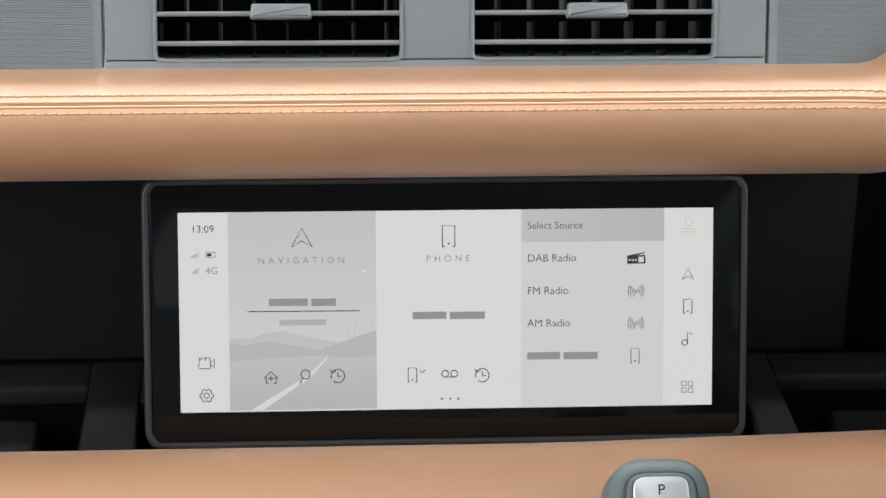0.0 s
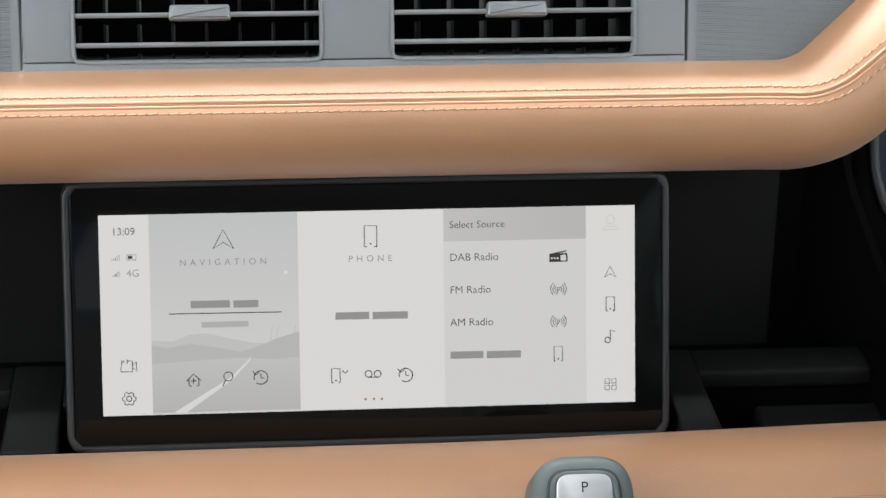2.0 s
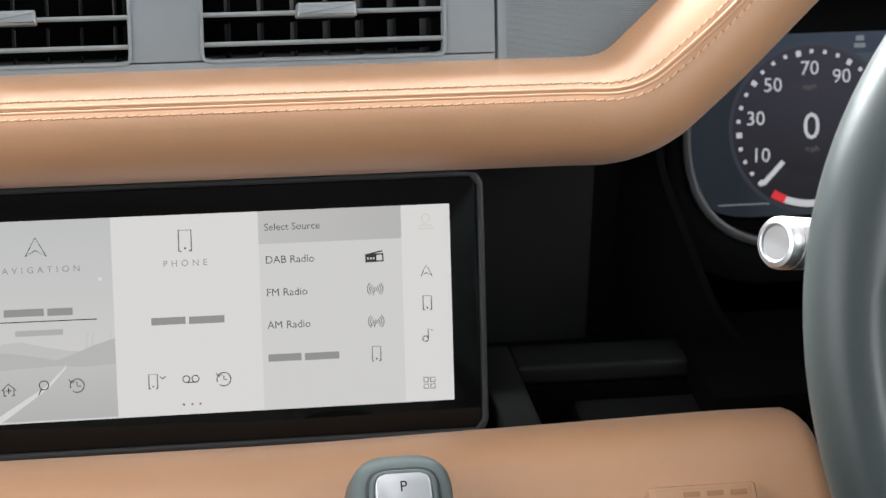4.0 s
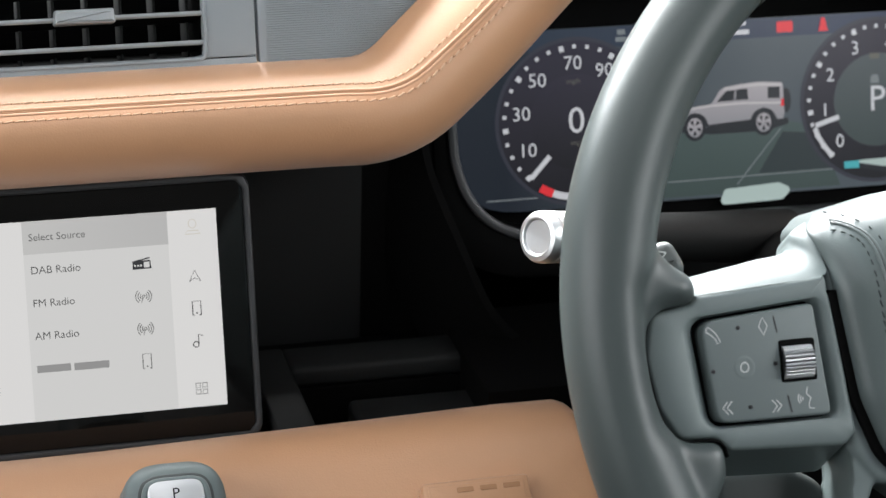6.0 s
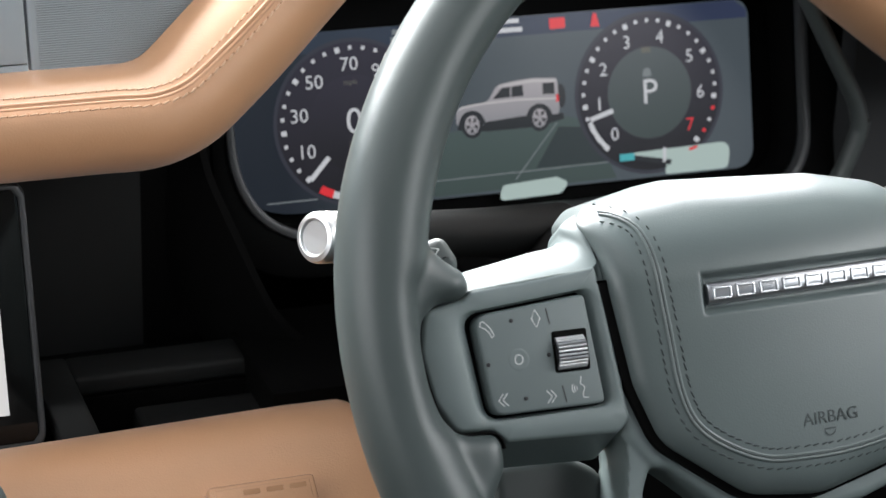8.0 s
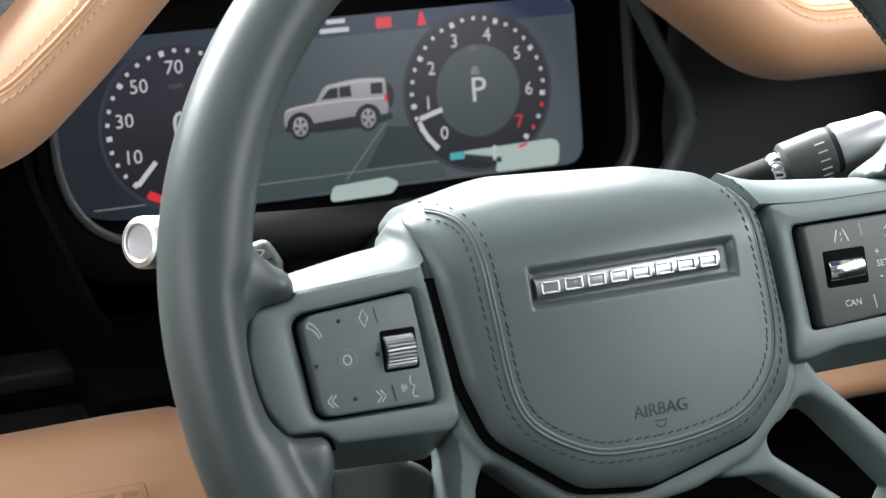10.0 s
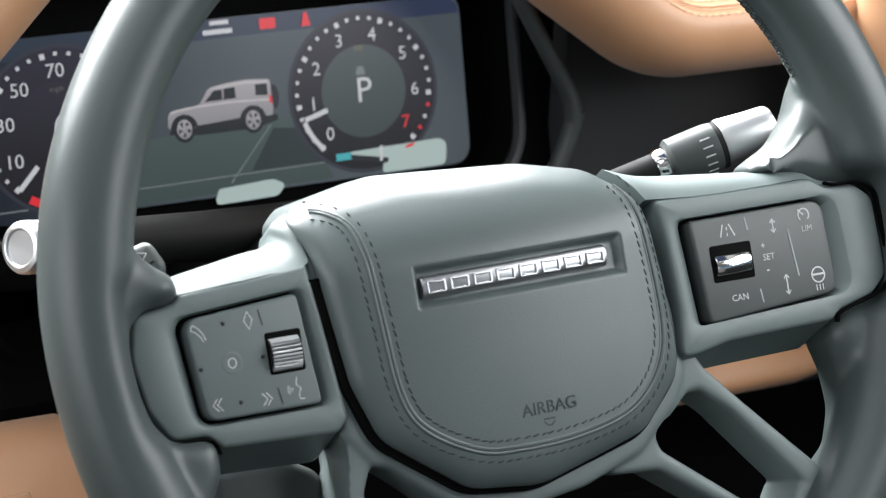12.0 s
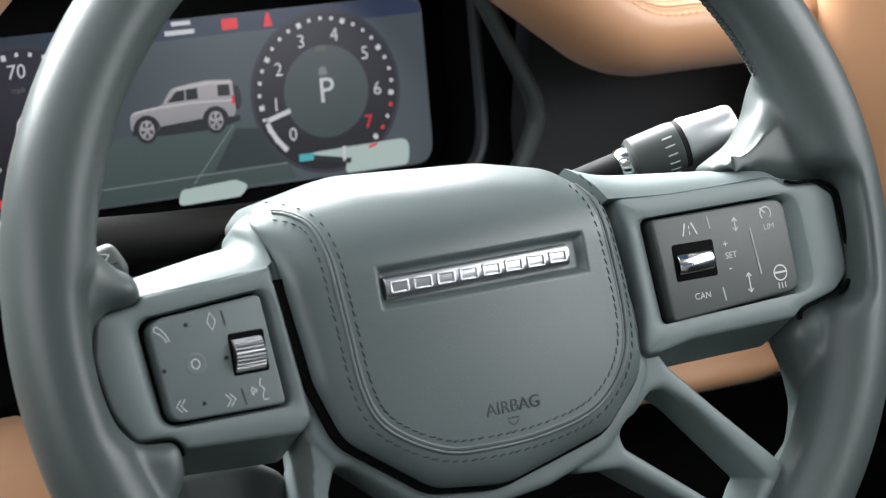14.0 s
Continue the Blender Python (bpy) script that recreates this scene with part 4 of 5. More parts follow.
def blend(name, pieces, mat, parent, voxel, passes, label=""):
    """Overlapping solids melted into one moulded skin with filleted joints."""
    verts, faces = [], []
    for v, f in pieces:
        b = len(verts)
        verts += [tuple(p) for p in v]
        faces += [tuple(b + i for i in q) for q in f]
    tmp = put(name, verts, faces, mat)
    re_ = tmp.modifiers.new("melt", "REMESH")
    re_.mode, re_.voxel_size, re_.use_smooth_shade = "VOXEL", voxel, True
    sm = tmp.modifiers.new("soften", "SMOOTH")
    sm.factor, sm.iterations = 0.5, passes
    me = bpy.data.meshes.new_from_object(tmp.evaluated_get(bpy.context.evaluated_depsgraph_get()))
    old = tmp.data
    bpy.data.objects.remove(tmp)
    bpy.data.meshes.remove(old)
    me.materials.clear()
    me.materials.append(mat)
    ob = new(name, me)
    ob.parent = parent
    if label:
        ob["label"] = label
    return ob


# leather rim, with thumb lobes that grow out of it where the spokes arrive
RC, RR = Vector((0.007, 0.0035)), 0.1675
N = 240


def on_rim(a, r=RR, z=-0.002):
    return Vector((RC.x + r * math.cos(a), RC.y + r * math.sin(a), z))


def grip(i):
    """The rim swells a little at the thumb rests."""
    a = (360 * i / N) % 360
    return 1 + 0.05 * sum(math.exp(-(((a - c + 180) % 360 - 180) / 14) ** 2) for c in (14, 166, 205, 335))


oval = [(math.cos(a), math.sin(a)) for a in (2 * math.pi * k / 28 for k in range(28))]
pieces = [sweep([on_rim(2 * math.pi * i / N) for i in range(N)], [(0.0156 * c, 0.0178 * s) for c, s in oval], lambda i: Vector((0, 0, 1)), closed=True, scale=grip)]
pieces += [
    solid([(-160, 60, 4), (-146, 50, 12), (-143.5, 36, 8), (-135.5, 27.5, 8), (-129, 23, 4), (-127.3, 16, 4), (-131, 12.9, 4), (-141.5, 12.2, 4), (-147, 7, 5), (-149, -4, 5), (-164, -6, 4), (-166, 40, 6)], -0.016, 0.0085, 0.0085),
    solid([(-164, -4, 4), (-149, -6, 4), (-147.3, -16, 6), (-144.7, -26, 6), (-141, -32, 6), (-136, -34.2, 5), (-126.5, -34.8, 3), (-123, -38, 4), (-123, -48, 6), (-128, -57, 8), (-141, -84, 8), (-153, -84, 6), (-165, -40, 8)], -0.020, 0.0075, 0.006),
    solid([(160, 74, 6), (150.5, 60, 12), (145, 49, 10), (135.5, 39, 14), (119.5, 31.8, 3), (118.5, 28, 3), (146, 20, 6), (170, 15, 6), (178, 20, 6), (176, 50, 10)], -0.024, -0.001, 0.010),
    solid([(141.5, -35, 4), (148.7, -29.8, 5), (166, -26, 5), (178, -20, 6), (178, -50, 10), (158, -100, 8), (134, -100, 4), (128, -93, 4), (140, -84, 8), (145, -70, 10), (144, -55, 8), (140, -42, 6)], -0.024, 0.0025, 0.011),
]
RIM_CUTS = ((183, 9.5, 0.25), (-3, 9.0, 0.70))      # angle, half width, share of the inner side that is drawn in
verts = pieces[0][0]
for i in range(N):
    for mid_a, half, share in RIM_CUTS:
        d = abs((360 * i / N - mid_a + 180) % 360 - 180)
        k = min(1.0, max(0.0, (half + 2.5 - d) / 3.5))
        k = share * k * k * (3 - 2 * k)
        c = on_rim(2 * math.pi * i / N)
        e = Vector((c.x - RC.x, c.y - RC.y, 0)).normalized()
        for q in range(i * len(oval), (i + 1) * len(oval)):
            r = (verts[q] - c).dot(e)
            if r < 0:
                verts[q] = verts[q] - e * r * k
blend("rim", pieces, GREEN_RIM, wheel, 0.0013, 20, "smooth grey-green leather rim with thumb lobes")
for a in (131, 49):
    put("rim_joint", *sweep([on_rim(radians(a + d)) for d in (-0.4, 0.4)], [(0.0160 * c, 0.0182 * s) for c, s in oval], lambda i: Vector((0, 0, 1))), THREAD_DARK, wheel, "dark joint in the rim leather")
verts, faces = [], []
for k in range(118):
    a = radians(24 + 1.15 * k)
    e = Vector((math.cos(a), math.sin(a), 0))
    t = Vector((-e.y, e.x, 0))
    for s in (1, -1):
        q = on_rim(a, RR - 0.0152, -0.0055)
        run, rise = t * 0.0011, Vector((0, 0, 0.0021 * s))
        w = t * 0.00035
        b = len(verts)
        verts += [q - run - rise - w, q - run - rise + w, q + run + rise + w, q + run + rise - w]
        verts += [p - e * 0.0007 for p in verts[-4:]]
        faces += [(b + 4, b + 5, b + 6, b + 7)] + [(b + i, b + (i + 1) % 4, b + 4 + (i + 1) % 4, b + 4 + i) for i in range(4)]
put("rim_stitching", verts, faces, THREAD_DARK, wheel, "dark cross stitching inside the rim", smooth=False)["kind"] = "stuff"

# spokes: a moulded frame with a sloping pocket for the switches
LEFT_SPOKE = [(-146, 11, 6), (-131, 13.4, 2), (-127.5, 16.4, 3), (-96, 18.4, 30), (-78.6, 20.2, 2), (-76.2, 2, 30), (-72, -37, 3), (-77, -41.6, 5), (-121, -39.4, 3), (-126, -34.6, 3), (-139, -33.8, 6), (-146, -22, 14), (-149, -4, 14)]
LEFT_POCKET = [(-135, 8.2, 8), (-80.6, 12.3, 6), (-76.4, -31.2, 5), (-129.8, -31.2, 8)]
LEFT_FLOOR = [(-131, 7.6, 6), (-83.6, 11.2, 3), (-79.6, -30.5, 3), (-126.5, -30.4, 6)]
LEFT_KEY = [(-128, 6.8, 6), (-85.0, 10.2, 2.5), (-81.6, -29.8, 2.5), (-124.5, -29.2, 5)]
RIGHT_SPOKE = [(66.5, 23.8, 3), (95, 22.8, 30), (139.5, 23.2, 4), (147.5, 18.9, 5), (161, 17.8, 6), (168.5, 12, 5), (169.6, -20, 7), (161, -26.9, 6), (144, -31, 4), (140.5, -34.4, 3), (91, -35.2, 20), (76, -38, 6), (68, -38, 3), (70.2, -20, 30), (68.8, 8, 30)]
RIGHT_POCKET = [(73.6, 14.6, 4), (150, 15.4, 9), (152, -24.4, 9), (76, -27.4, 4)]
RIGHT_FLOOR = [(77.4, 14.2, 3), (145.2, 15.0, 8), (145.8, -24.0, 7), (80.2, -27.9, 3)]
RIGHT_KEY = [(79.8, 13.3, 2.5), (142.8, 14.0, 7), (143.6, -23.2, 6), (83.0, -27.2, 2.5)]


def spoke_frame(spoke, pocket, foot):
    """The moulded frame: flared behind its lower edge, soft-edged in front, sloping into the pocket."""
    mid = sum((Vector(p[:2]) for p in mm(pocket)), Vector((0, 0))) / len(pocket)
    n = 300
    o, p, q = (around(rounded(mm(c), 10), mid, n) for c in (spoke, pocket, foot))
    flare = [v - Vector((0, 0.010)) if v.y < -0.030 else v for v in o]
    rr = [[(v.x, v.y, -0.026) for v in flare], [(v.x, v.y, -0.0012) for v in o]]
    rr += [[(v.x, v.y, z) for v in inset(o, d)] for d, z in ((0.0003, 0.0004), (0.0009, 0.0014), (0.0019, 0.0020))]
    rr += [[(v.x, v.y, z) for v in inset(p, d)] for d, z in ((-0.0008, 0.0020), (0.0, 0.0017))]
    rr += [[(v.x, v.y, -0.0014) for v in q], [(v.x, v.y, -0.008) for v in q], [(v.x, v.y, -0.026) for v in q]]
    verts = [v for ring in rr for v in ring]
    faces = [(k * n + a, k * n + (a + 1) % n, ((k + 1) % len(rr)) * n + (a + 1) % n, ((k + 1) % len(rr)) * n + a) for k in range(len(rr)) for a in range(n)]
    return put("spoke_frame", verts, faces, GREEN_PLASTIC, wheel, "satin grey plastic spoke frame", angle=50)


for row in ([(-146, 10.6), (-148.6, 4), (-149, -4), (-147.6, -15.5), (-145, -25.7), (-141.6, -31.4), (-137.5, -34.3), (-127, -34.8), (-123.4, -37), (-122.4, -41)],
            [(146, 20), (151, 18.9), (161, 18.4), (167, 14.8), (169.4, 9), (170, -18), (167.6, -23.6), (161, -27.2), (144, -31.4), (141, -35)]):
    line = catmull([Vector((x * 0.001, y * 0.001, 0.0022)) for x, y in row], 70)
    put("seam_gap", *sweep(line, [(0.0007 * c, 0.0016 * s) for c, s in oval[::4]], lambda i: Vector((0, 0, 1))), DARKER, wheel, "black joint between leather and plastic")

packs = []
# The right pack's weaker light is put into its darker colour.
for spoke, pocket, foot, key, mat in ((LEFT_SPOKE, LEFT_POCKET, LEFT_FLOOR, LEFT_KEY, KEY_PLASTIC), (RIGHT_SPOKE, RIGHT_POCKET, RIGHT_FLOOR, RIGHT_KEY, KEY_DARK_SHADED)):
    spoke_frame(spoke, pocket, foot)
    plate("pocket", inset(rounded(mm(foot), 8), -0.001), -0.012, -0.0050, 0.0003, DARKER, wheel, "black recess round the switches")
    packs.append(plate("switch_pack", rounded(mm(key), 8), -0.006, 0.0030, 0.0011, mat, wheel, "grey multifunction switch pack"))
LK, RK = packs


# the upper face of each spoke, which leans back to the column
TOPS = (([(-128.5, 16.0, 0.8), (-112, 17.0, 1.2), (-96, 18.0, 1.2), (-84, 19.0, 1.0), (-77.8, 20.5, 0.3), (-77, 28, -5), (-75, 36, -10)],
         [(-124, 23.0, -18), (-108, 25.6, -18), (-97, 27.4, -18), (-86.5, 28.8, -18), (-84, 32, -18), (-82, 36.5, -18), (-74, 40.5, -19)]),
        ([(64, 24.2, 0.8), (80, 23.0, 1.2), (95, 22.4, 1.2), (118, 22.6, 1.2), (138, 22.8, 1.0), (147, 18.6, 0.6), (160, 17.6, 0.4)],
         [(57, 39.0, -16), (71.5, 34.4, -15.5), (92, 32.2, -15), (112, 30.4, -15), (136, 28, -14), (148, 22.5, -12), (160, 18.5, -10)]))
for front, rear in TOPS:
    fr, re_ = (catmull([Vector(p) * 0.001 for p in row], 40) for row in (front, rear))
    rows = []
    for k in range(9):
        f = k / 8
        rows.append([a.lerp(b, f) + Vector((0, 0.0010, 0.0022)) * math.sin(math.pi * f) for a, b in zip(fr, re_)])
    rows.append([b + Vector((0, -0.004, -0.012)) for b in re_])
    rows.append([a + Vector((0, -0.004, -0.014)) for a in fr])
    m_, n_ = len(rows), len(fr)
    verts = [p for row in rows for p in row]
    faces = [(k * n_ + i, k * n_ + i + 1, ((k + 1) % m_) * n_ + i + 1, ((k + 1) % m_) * n_ + i) for k in range(m_) for i in range(n_ - 1)]
    faces += [tuple(k * n_ for k in range(m_)), tuple(k * n_ + n_ - 1 for k in range(m_))]
    put("spoke_top", verts, faces, GREEN_PLASTIC, wheel, angle=60)

# one moulded bezel: the skirt round the hub and the arms that run down from it
pieces = [
    solid([(-78, 24, 6), (62, 26, 6), (70, -20, 20), (71, -44, 10), (64, -56, 8), (46, -71, 14), (20, -79, 20), (-6, -82, 20), (-34, -78, 14), (-58, -57.6, 6), (-65, -56, 5), (-74, -44, 6), (-78, -20, 20)], -0.030, -0.001, 0.0035),
    solid([(60, -30, 4), (76, -34, 4), (81.5, -43.5, 5), (97, -60, 30), (130, -93.5, 4), (134, -104, 4), (122, -104, 4), (119.5, -97.6, 3), (89, -61.4, 30), (77, -51.8, 3), (71.5, -52.2, 3), (58, -64, 4)], -0.032, -0.004, 0.0028),
    solid([(58, -60, 4), (55.2, -66.5, 3), (56.5, -71.5, 4), (90, -97.5, 20), (120, -117, 6), (112, -128, 6), (76, -95, 20), (54, -79, 8), (30, -77, 8), (36, -66, 4)], -0.032, -0.004, 0.0028),
    solid([(116, -95, 4), (132, -94, 4), (150, -116, 8), (118, -142, 8), (104, -112, 4)], -0.032, -0.004, 0.003),
    solid([(-78, -34, 4), (-73.2, -43, 6), (-72.6, -52, 10), (-76, -70, 20), (-86, -112, 6), (-76, -114, 6), (-70, -68, 20), (-65, -57, 4), (-58, -40, 4)], -0.032, -0.003, 0.003),
    solid([(-52, -62, 4), (-42, -71, 6), (-24, -86, 8), (-30, -120, 6), (-16, -120, 6), (-8, -78, 4), (-30, -60, 4)], -0.032, -0.005, 0.003),
]
blend("spoke_bezel", pieces, GREEN_PLASTIC, wheel, 0.0009, 4, "satin grey plastic bezel with open lower spokes")
plate("rear_cover", rounded(mm([(-116, -48, 6), (-86, -48.5, 10), (-72, -57, 10), (-74, -120, 6), (-116, -120, 6)]), 8), -0.05, -0.030, 0.004, KEY_DARK_SHADED, wheel, "dark plastic cover behind the spoke")

# stitched hub pad: domed leather with a shallow trough for the badge
PAD_C = Vector((-0.008, -0.012))
corner = rounded(mm([(-79.5, 36, 5), (-73, 42.5, 9), (-40, 49.4, 40), (20, 46.2, 30), (46, 40, 16), (61.5, 26, 16), (65.2, -8, 40), (66, -42, 18), (46, -62, 20), (-2, -74, 32), (-30, -70.5, 20), (-62, -47, 20), (-70, -25, 30), (-74.5, 8, 20), (-76.5, 25, 8)]), 10)
PAD = around(corner, PAD_C, 400)
EDGE = 0.013


def pad_h(x, y):
    """The height of the pad's face away from its edge."""
    top = max(0.0, (y - 0.010) / 0.040)
    z = 0.0125 - 0.028 * top ** 1.9 - 0.9 * (x + 0.005) ** 2 - 0.5 * min(0, y + 0.02) ** 2
    d = max(abs(x - 0.0013) - 0.0425, abs(y - 0.0052 - 0.012 * x) - 0.0066)
    f = min(1.0, max(0.0, 0.5 - d / 0.0030))
    return z - 0.0036 * f * f * (3 - 2 * f)


def pad_ring(d):
    """The pad's outline drawn in by d, at its height there."""
    drop = 0.0075 * (1 - math.sqrt(max(0.0, 1 - (1 - min(1.0, d / EDGE)) ** 2)))
    out = []
    for p in PAD:
        q = p + (PAD_C - p).normalized() * d
        out.append((q.x, q.y, pad_h(q.x, q.y) - drop))
    return out


rr = [[(p.x, p.y, -0.036) for p in PAD]] + [pad_ring(EDGE * (1 - math.cos(math.pi / 2 * k / 12))) for k in range(13)]
ring_in = [p + (PAD_C - p).normalized() * EDGE for p in PAD]
for k in range(1, 80):
    g = [p.lerp(PAD_C, k / 80) for p in ring_in]
    rr.append([(p.x, p.y, pad_h(p.x, p.y)) for p in g])
v, f = rings(rr)
put("hub_pad", v, f, GREEN, wheel, "soft grey-green leather airbag pad", angle=70)
pad_tree = BVHTree.FromPolygons([Vector(p) for p in v], f)


def on_pad(x, y, lift=0.0):
    """The place on the pad's face over (x, y), and the way out of it there."""
    hit, n, _, _ = pad_tree.ray_cast(Vector((x, y, 0.1)), Vector((0, 0, -1)))
    if hit is None:
        return Vector((x, y, pad_h(x, y))), Vector((0, 0, 1))
    n = n if n.z > 0 else -n
    return hit + n * lift, n


# Black plate, shifted left, painting the shade on the pad's side and gap.
plate("pad_gap_shade", [Vector((p.x - 0.0016, min(p.y, 0.014) - 0.0004)) for p in inset(PAD, -0.0016)], -0.02, 0.0016, 0.0005, DARKER, wheel, "black plate painting the shade in the gap round the hub pad")
SEAM_PTS = [Vector((x * 0.001, y * 0.001, 0)) for x, y in ((-73.5, 39.6), (-71.5, 39.3), (-67.5, 38.1), (-61.5, 33.4), (-59, 26), (-58.1, 9.6), (-56.8, -7), (-55.1, -27.7), (-50.9, -40.7), (-41.5, -49.6), (-27, -56.8), (-13.5, -58.6), (10.5, -58.2), (33.8, -53.8), (47.2, -45.3), (54.9, -33.6), (57.5, -21), (57.2, -3.6), (55.8, 14), (54.6, 27), (50, 36.5))]


def pad_line(off, step):
    raw = catmull(SEAM_PTS, 400)
    line, gone = [raw[0]], 0.0
    for a, b in zip(raw, raw[1:]):
        gone += (b - a).length
        if gone >= step:
            line.append(b)
            gone -= step
    out = []
    for i in range(1, len(line) - 1):
        t = (line[i + 1] - line[i - 1]).normalized()
        p = line[i] + Vector((-t.y, t.x, 0)) * off
        q, n = on_pad(p.x, p.y)
        if n.z > 0.35:
            out.append((q, t, n))
    return out


tube = [(0.0008 * math.cos(a), 0.0008 * math.sin(a)) for a in (2 * math.pi * k / 10 for k in range(10))]
# A dark line beside the welt paints the seam's shade.
for off, mat, nm, lift in ((-0.0008, GREEN, "seam_welt", -0.0001), (0.0008, GREEN, "seam_lip", -0.0005), (0.0001, THREAD_DARK, "seam_groove_shade", -0.0001)):
    line = pad_line(off, 0.003)
    v, f = sweep([p + n * lift for p, _, n in line], tube if mat is GREEN else [(q[0] * 0.4, q[1] * 0.4 + 0.0003) for q in tube], lambda i: line[i][2])
    put(nm, v, f, mat, wheel)


for off, slant in ((0.0036, 0.22), (-0.0038, 0.22)):
    put("pad_stitching", *stitches(pad_line(off, 0.0036), slant, 0.0031, 0.00034), THREAD_DARK, wheel, "row of dark green stitches")["kind"] = "stuff"

# badge bar in its trough; its raised marks are plain blocks
bz = pad_h(0, 0.005)
bar_prof = [(0.0041 * math.cos(a), 0.0030 * math.sin(a) ** 0.7) for a in (math.pi * k / 14 for k in range(15))]
bar = put("badge", *sweep([Vector((-0.0400, 0.0045, bz)), Vector((-0.0396, 0.0045, bz)), Vector((0.0366, 0.0058, bz)), Vector((0.0370, 0.0058, bz))], bar_prof, lambda i: Vector((0, 0, 1)), scale=lambda i: (0.93, 1, 1, 0.93)[i]), BADGE, wheel, "brushed silver badge bar", angle=30)
for k in range(8):
    x = -0.0347 + k * 0.0095
    yy = 0.0050 + 0.017 * x
    o = rounded([(x - 0.0039, yy - 0.0024, 0.0007), (x + 0.0039, yy - 0.0024, 0.0007), (x + 0.0039, yy + 0.0024, 0.0007), (x - 0.0039, yy + 0.0024, 0.0007)], 3)
    frame_plate("raised_mark", o, inset(o, 0.0010), bz + 0.0020, bz + 0.0034, 0.00025, BADGE, bar, n=48)
words("airbag_lettering", "AIRBAG", 0.0066, (0.0026, -0.0458), THREAD_DARK, wheel, pad_h(0.0026, -0.0458) + 0.0001, "xy", "CENTER", depth=0.00015, turn=1.0)
stroke("horn_mark", [(-0.0006, -0.0500), (0.0042, -0.0500), (0.0036, -0.0514), (0.0024, -0.0524), (0.0008, -0.0524), (-0.0002, -0.0514)], 0.0006, THREAD_DARK, wheel, pad_h(0.002, -0.051) + 0.0003, True, plane="xy")

# left switch pack: roller and prints
KT = 0.0032


def key_line(pts, w, mat, par, closed=False, z=KT, name="print"):
    return stroke(name, [(x * 0.001, y * 0.001) for x, y in pts], w * 0.001, mat, par, z, closed, plane="xy")


def roller(par, x0, x1, y0, y1, well, mat, ribs):
    """A ribbed or plain thumb roller in a dark well."""
    wx0, wx1, wy0, wy1 = well
    plate("roller_well", rounded(mm([(wx0, wy0, 1.2), (wx1, wy0, 1.2), (wx1, wy1, 1.2), (wx0, wy1, 1.2)]), 4), 0.001, 0.0033, 0.0002, DARKER, par, "dark well round the roller")
    h, y = (y1 - y0) / 2000, (y0 + y1) / 2000
    x0, x1 = x0 / 1000, x1 / 1000
    core = [(h * c, h * 0.62 * q) for c, q in ((math.cos(a), math.sin(a)) for a in (2 * math.pi * k / 48 for k in range(48)))]
    line = [Vector((x, y, 0.0028)) for x in (x0, x0 + 0.0005, x1 - 0.0005, x1)]
    if not ribs:
        return put("roller", *sweep(line, core, lambda i: Vector((0, 0, 1)), scale=lambda i: (0.9, 1, 1, 0.9)[i]), mat, par, "chrome thumb roller")
    # Dark core paints shade into the valleys between the ribs.
    put("roller", *sweep(line, [(p * 0.9, q * 0.9) for p, q in core], lambda i: Vector((0, 0, 1))), INK, par, "dark core of the thumb roller")
    for k in range(ribs):
        a = math.pi * (k + 0.5) / ribs
        c = Vector((0, y + h * math.cos(a), 0.0028 + h * 0.62 * math.sin(a)))
        w = math.pi * h / ribs * 0.30
        put("roller_rib", *sweep([Vector((x, c.y, c.z)) for x in (x0, x1)], [(w * p, 0.0007 * q) for p, q in ((-1, -1), (-1, 0.4), (-0.5, 0.8), (0.5, 0.8), (1, 0.4), (1, -1))], lambda i: Vector((0, math.cos(a), math.sin(a)))), mat, par, smooth=False)


roller(LK, -98.6, -87.6, -15.4, -4.8, (-99.6, -86.0, -17.0, -2.0), SATIN, 12)
key_line([(-126.0, 4.2), (-124.9, 4.6), (-123.6, 3.3), (-122.2, 1.6), (-121.2, -0.8), (-122.3, -1.4), (-122.9, 0.2), (-124.4, 1.9), (-126.2, 2.9)], 0.4, MARK, LK, True)
key_line([(-104.8, 6.6), (-103.2, 3.4), (-104.8, 0.2), (-106.4, 3.4)], 0.42, MARK, LK, True)
key_line([(-100.6, 6.6), (-99.7, 0.9)], 0.5, INK, LK)
key_line([(-97.8, -21.6), (-96.8, -27.6)], 0.5, INK, LK)
key_line([(-113 + 1.5 * math.cos(a), -10.4 + 1.7 * math.sin(a)) for a in (math.pi * k / 8 for k in range(16))], 0.45, MARK, LK, True)
lathe("thumb_dimple", [(0.0040, 0.0), (0.0036, 0.00012), (0.0028, 0.00004)], KEY_PLASTIC, LK, m=pose(-0.113, -0.0104, 0.0030), n=32)
for x, y in ((-114.1, 3.7), (-124.7, -10.9), (-101.3, -10.0), (-112.1, -24.4)):
    lathe("pimple", [(0.0008, 0.0), (0.0007, 0.0004), (0.0003, 0.0006)], INK, LK, m=pose(x * 0.001, y * 0.001, 0.0030), n=12)
for x in (-121.6, -120.0):
    key_line([(x + 1, -21.8), (x - 0.9, -24.0), (x + 1, -26.2)], 0.45, MARK, LK)
for x in (-103.0, -101.4):
    key_line([(x - 1, -22.7), (x + 0.9, -24.9), (x - 1, -27.1)], 0.45, MARK, LK)
for k in range(3):
    key_line(arc(-91.4, -23.2, 1.0 + 0.85 * k, 145, 215, 6), 0.38, MARK, LK)
key_line([(-90.2, -19.2), (-90.8, -21.6), (-89.2, -23.2), (-90.2, -25.4), (-90.0, -26.8), (-88.2, -27.0)], 0.42, MARK, LK)

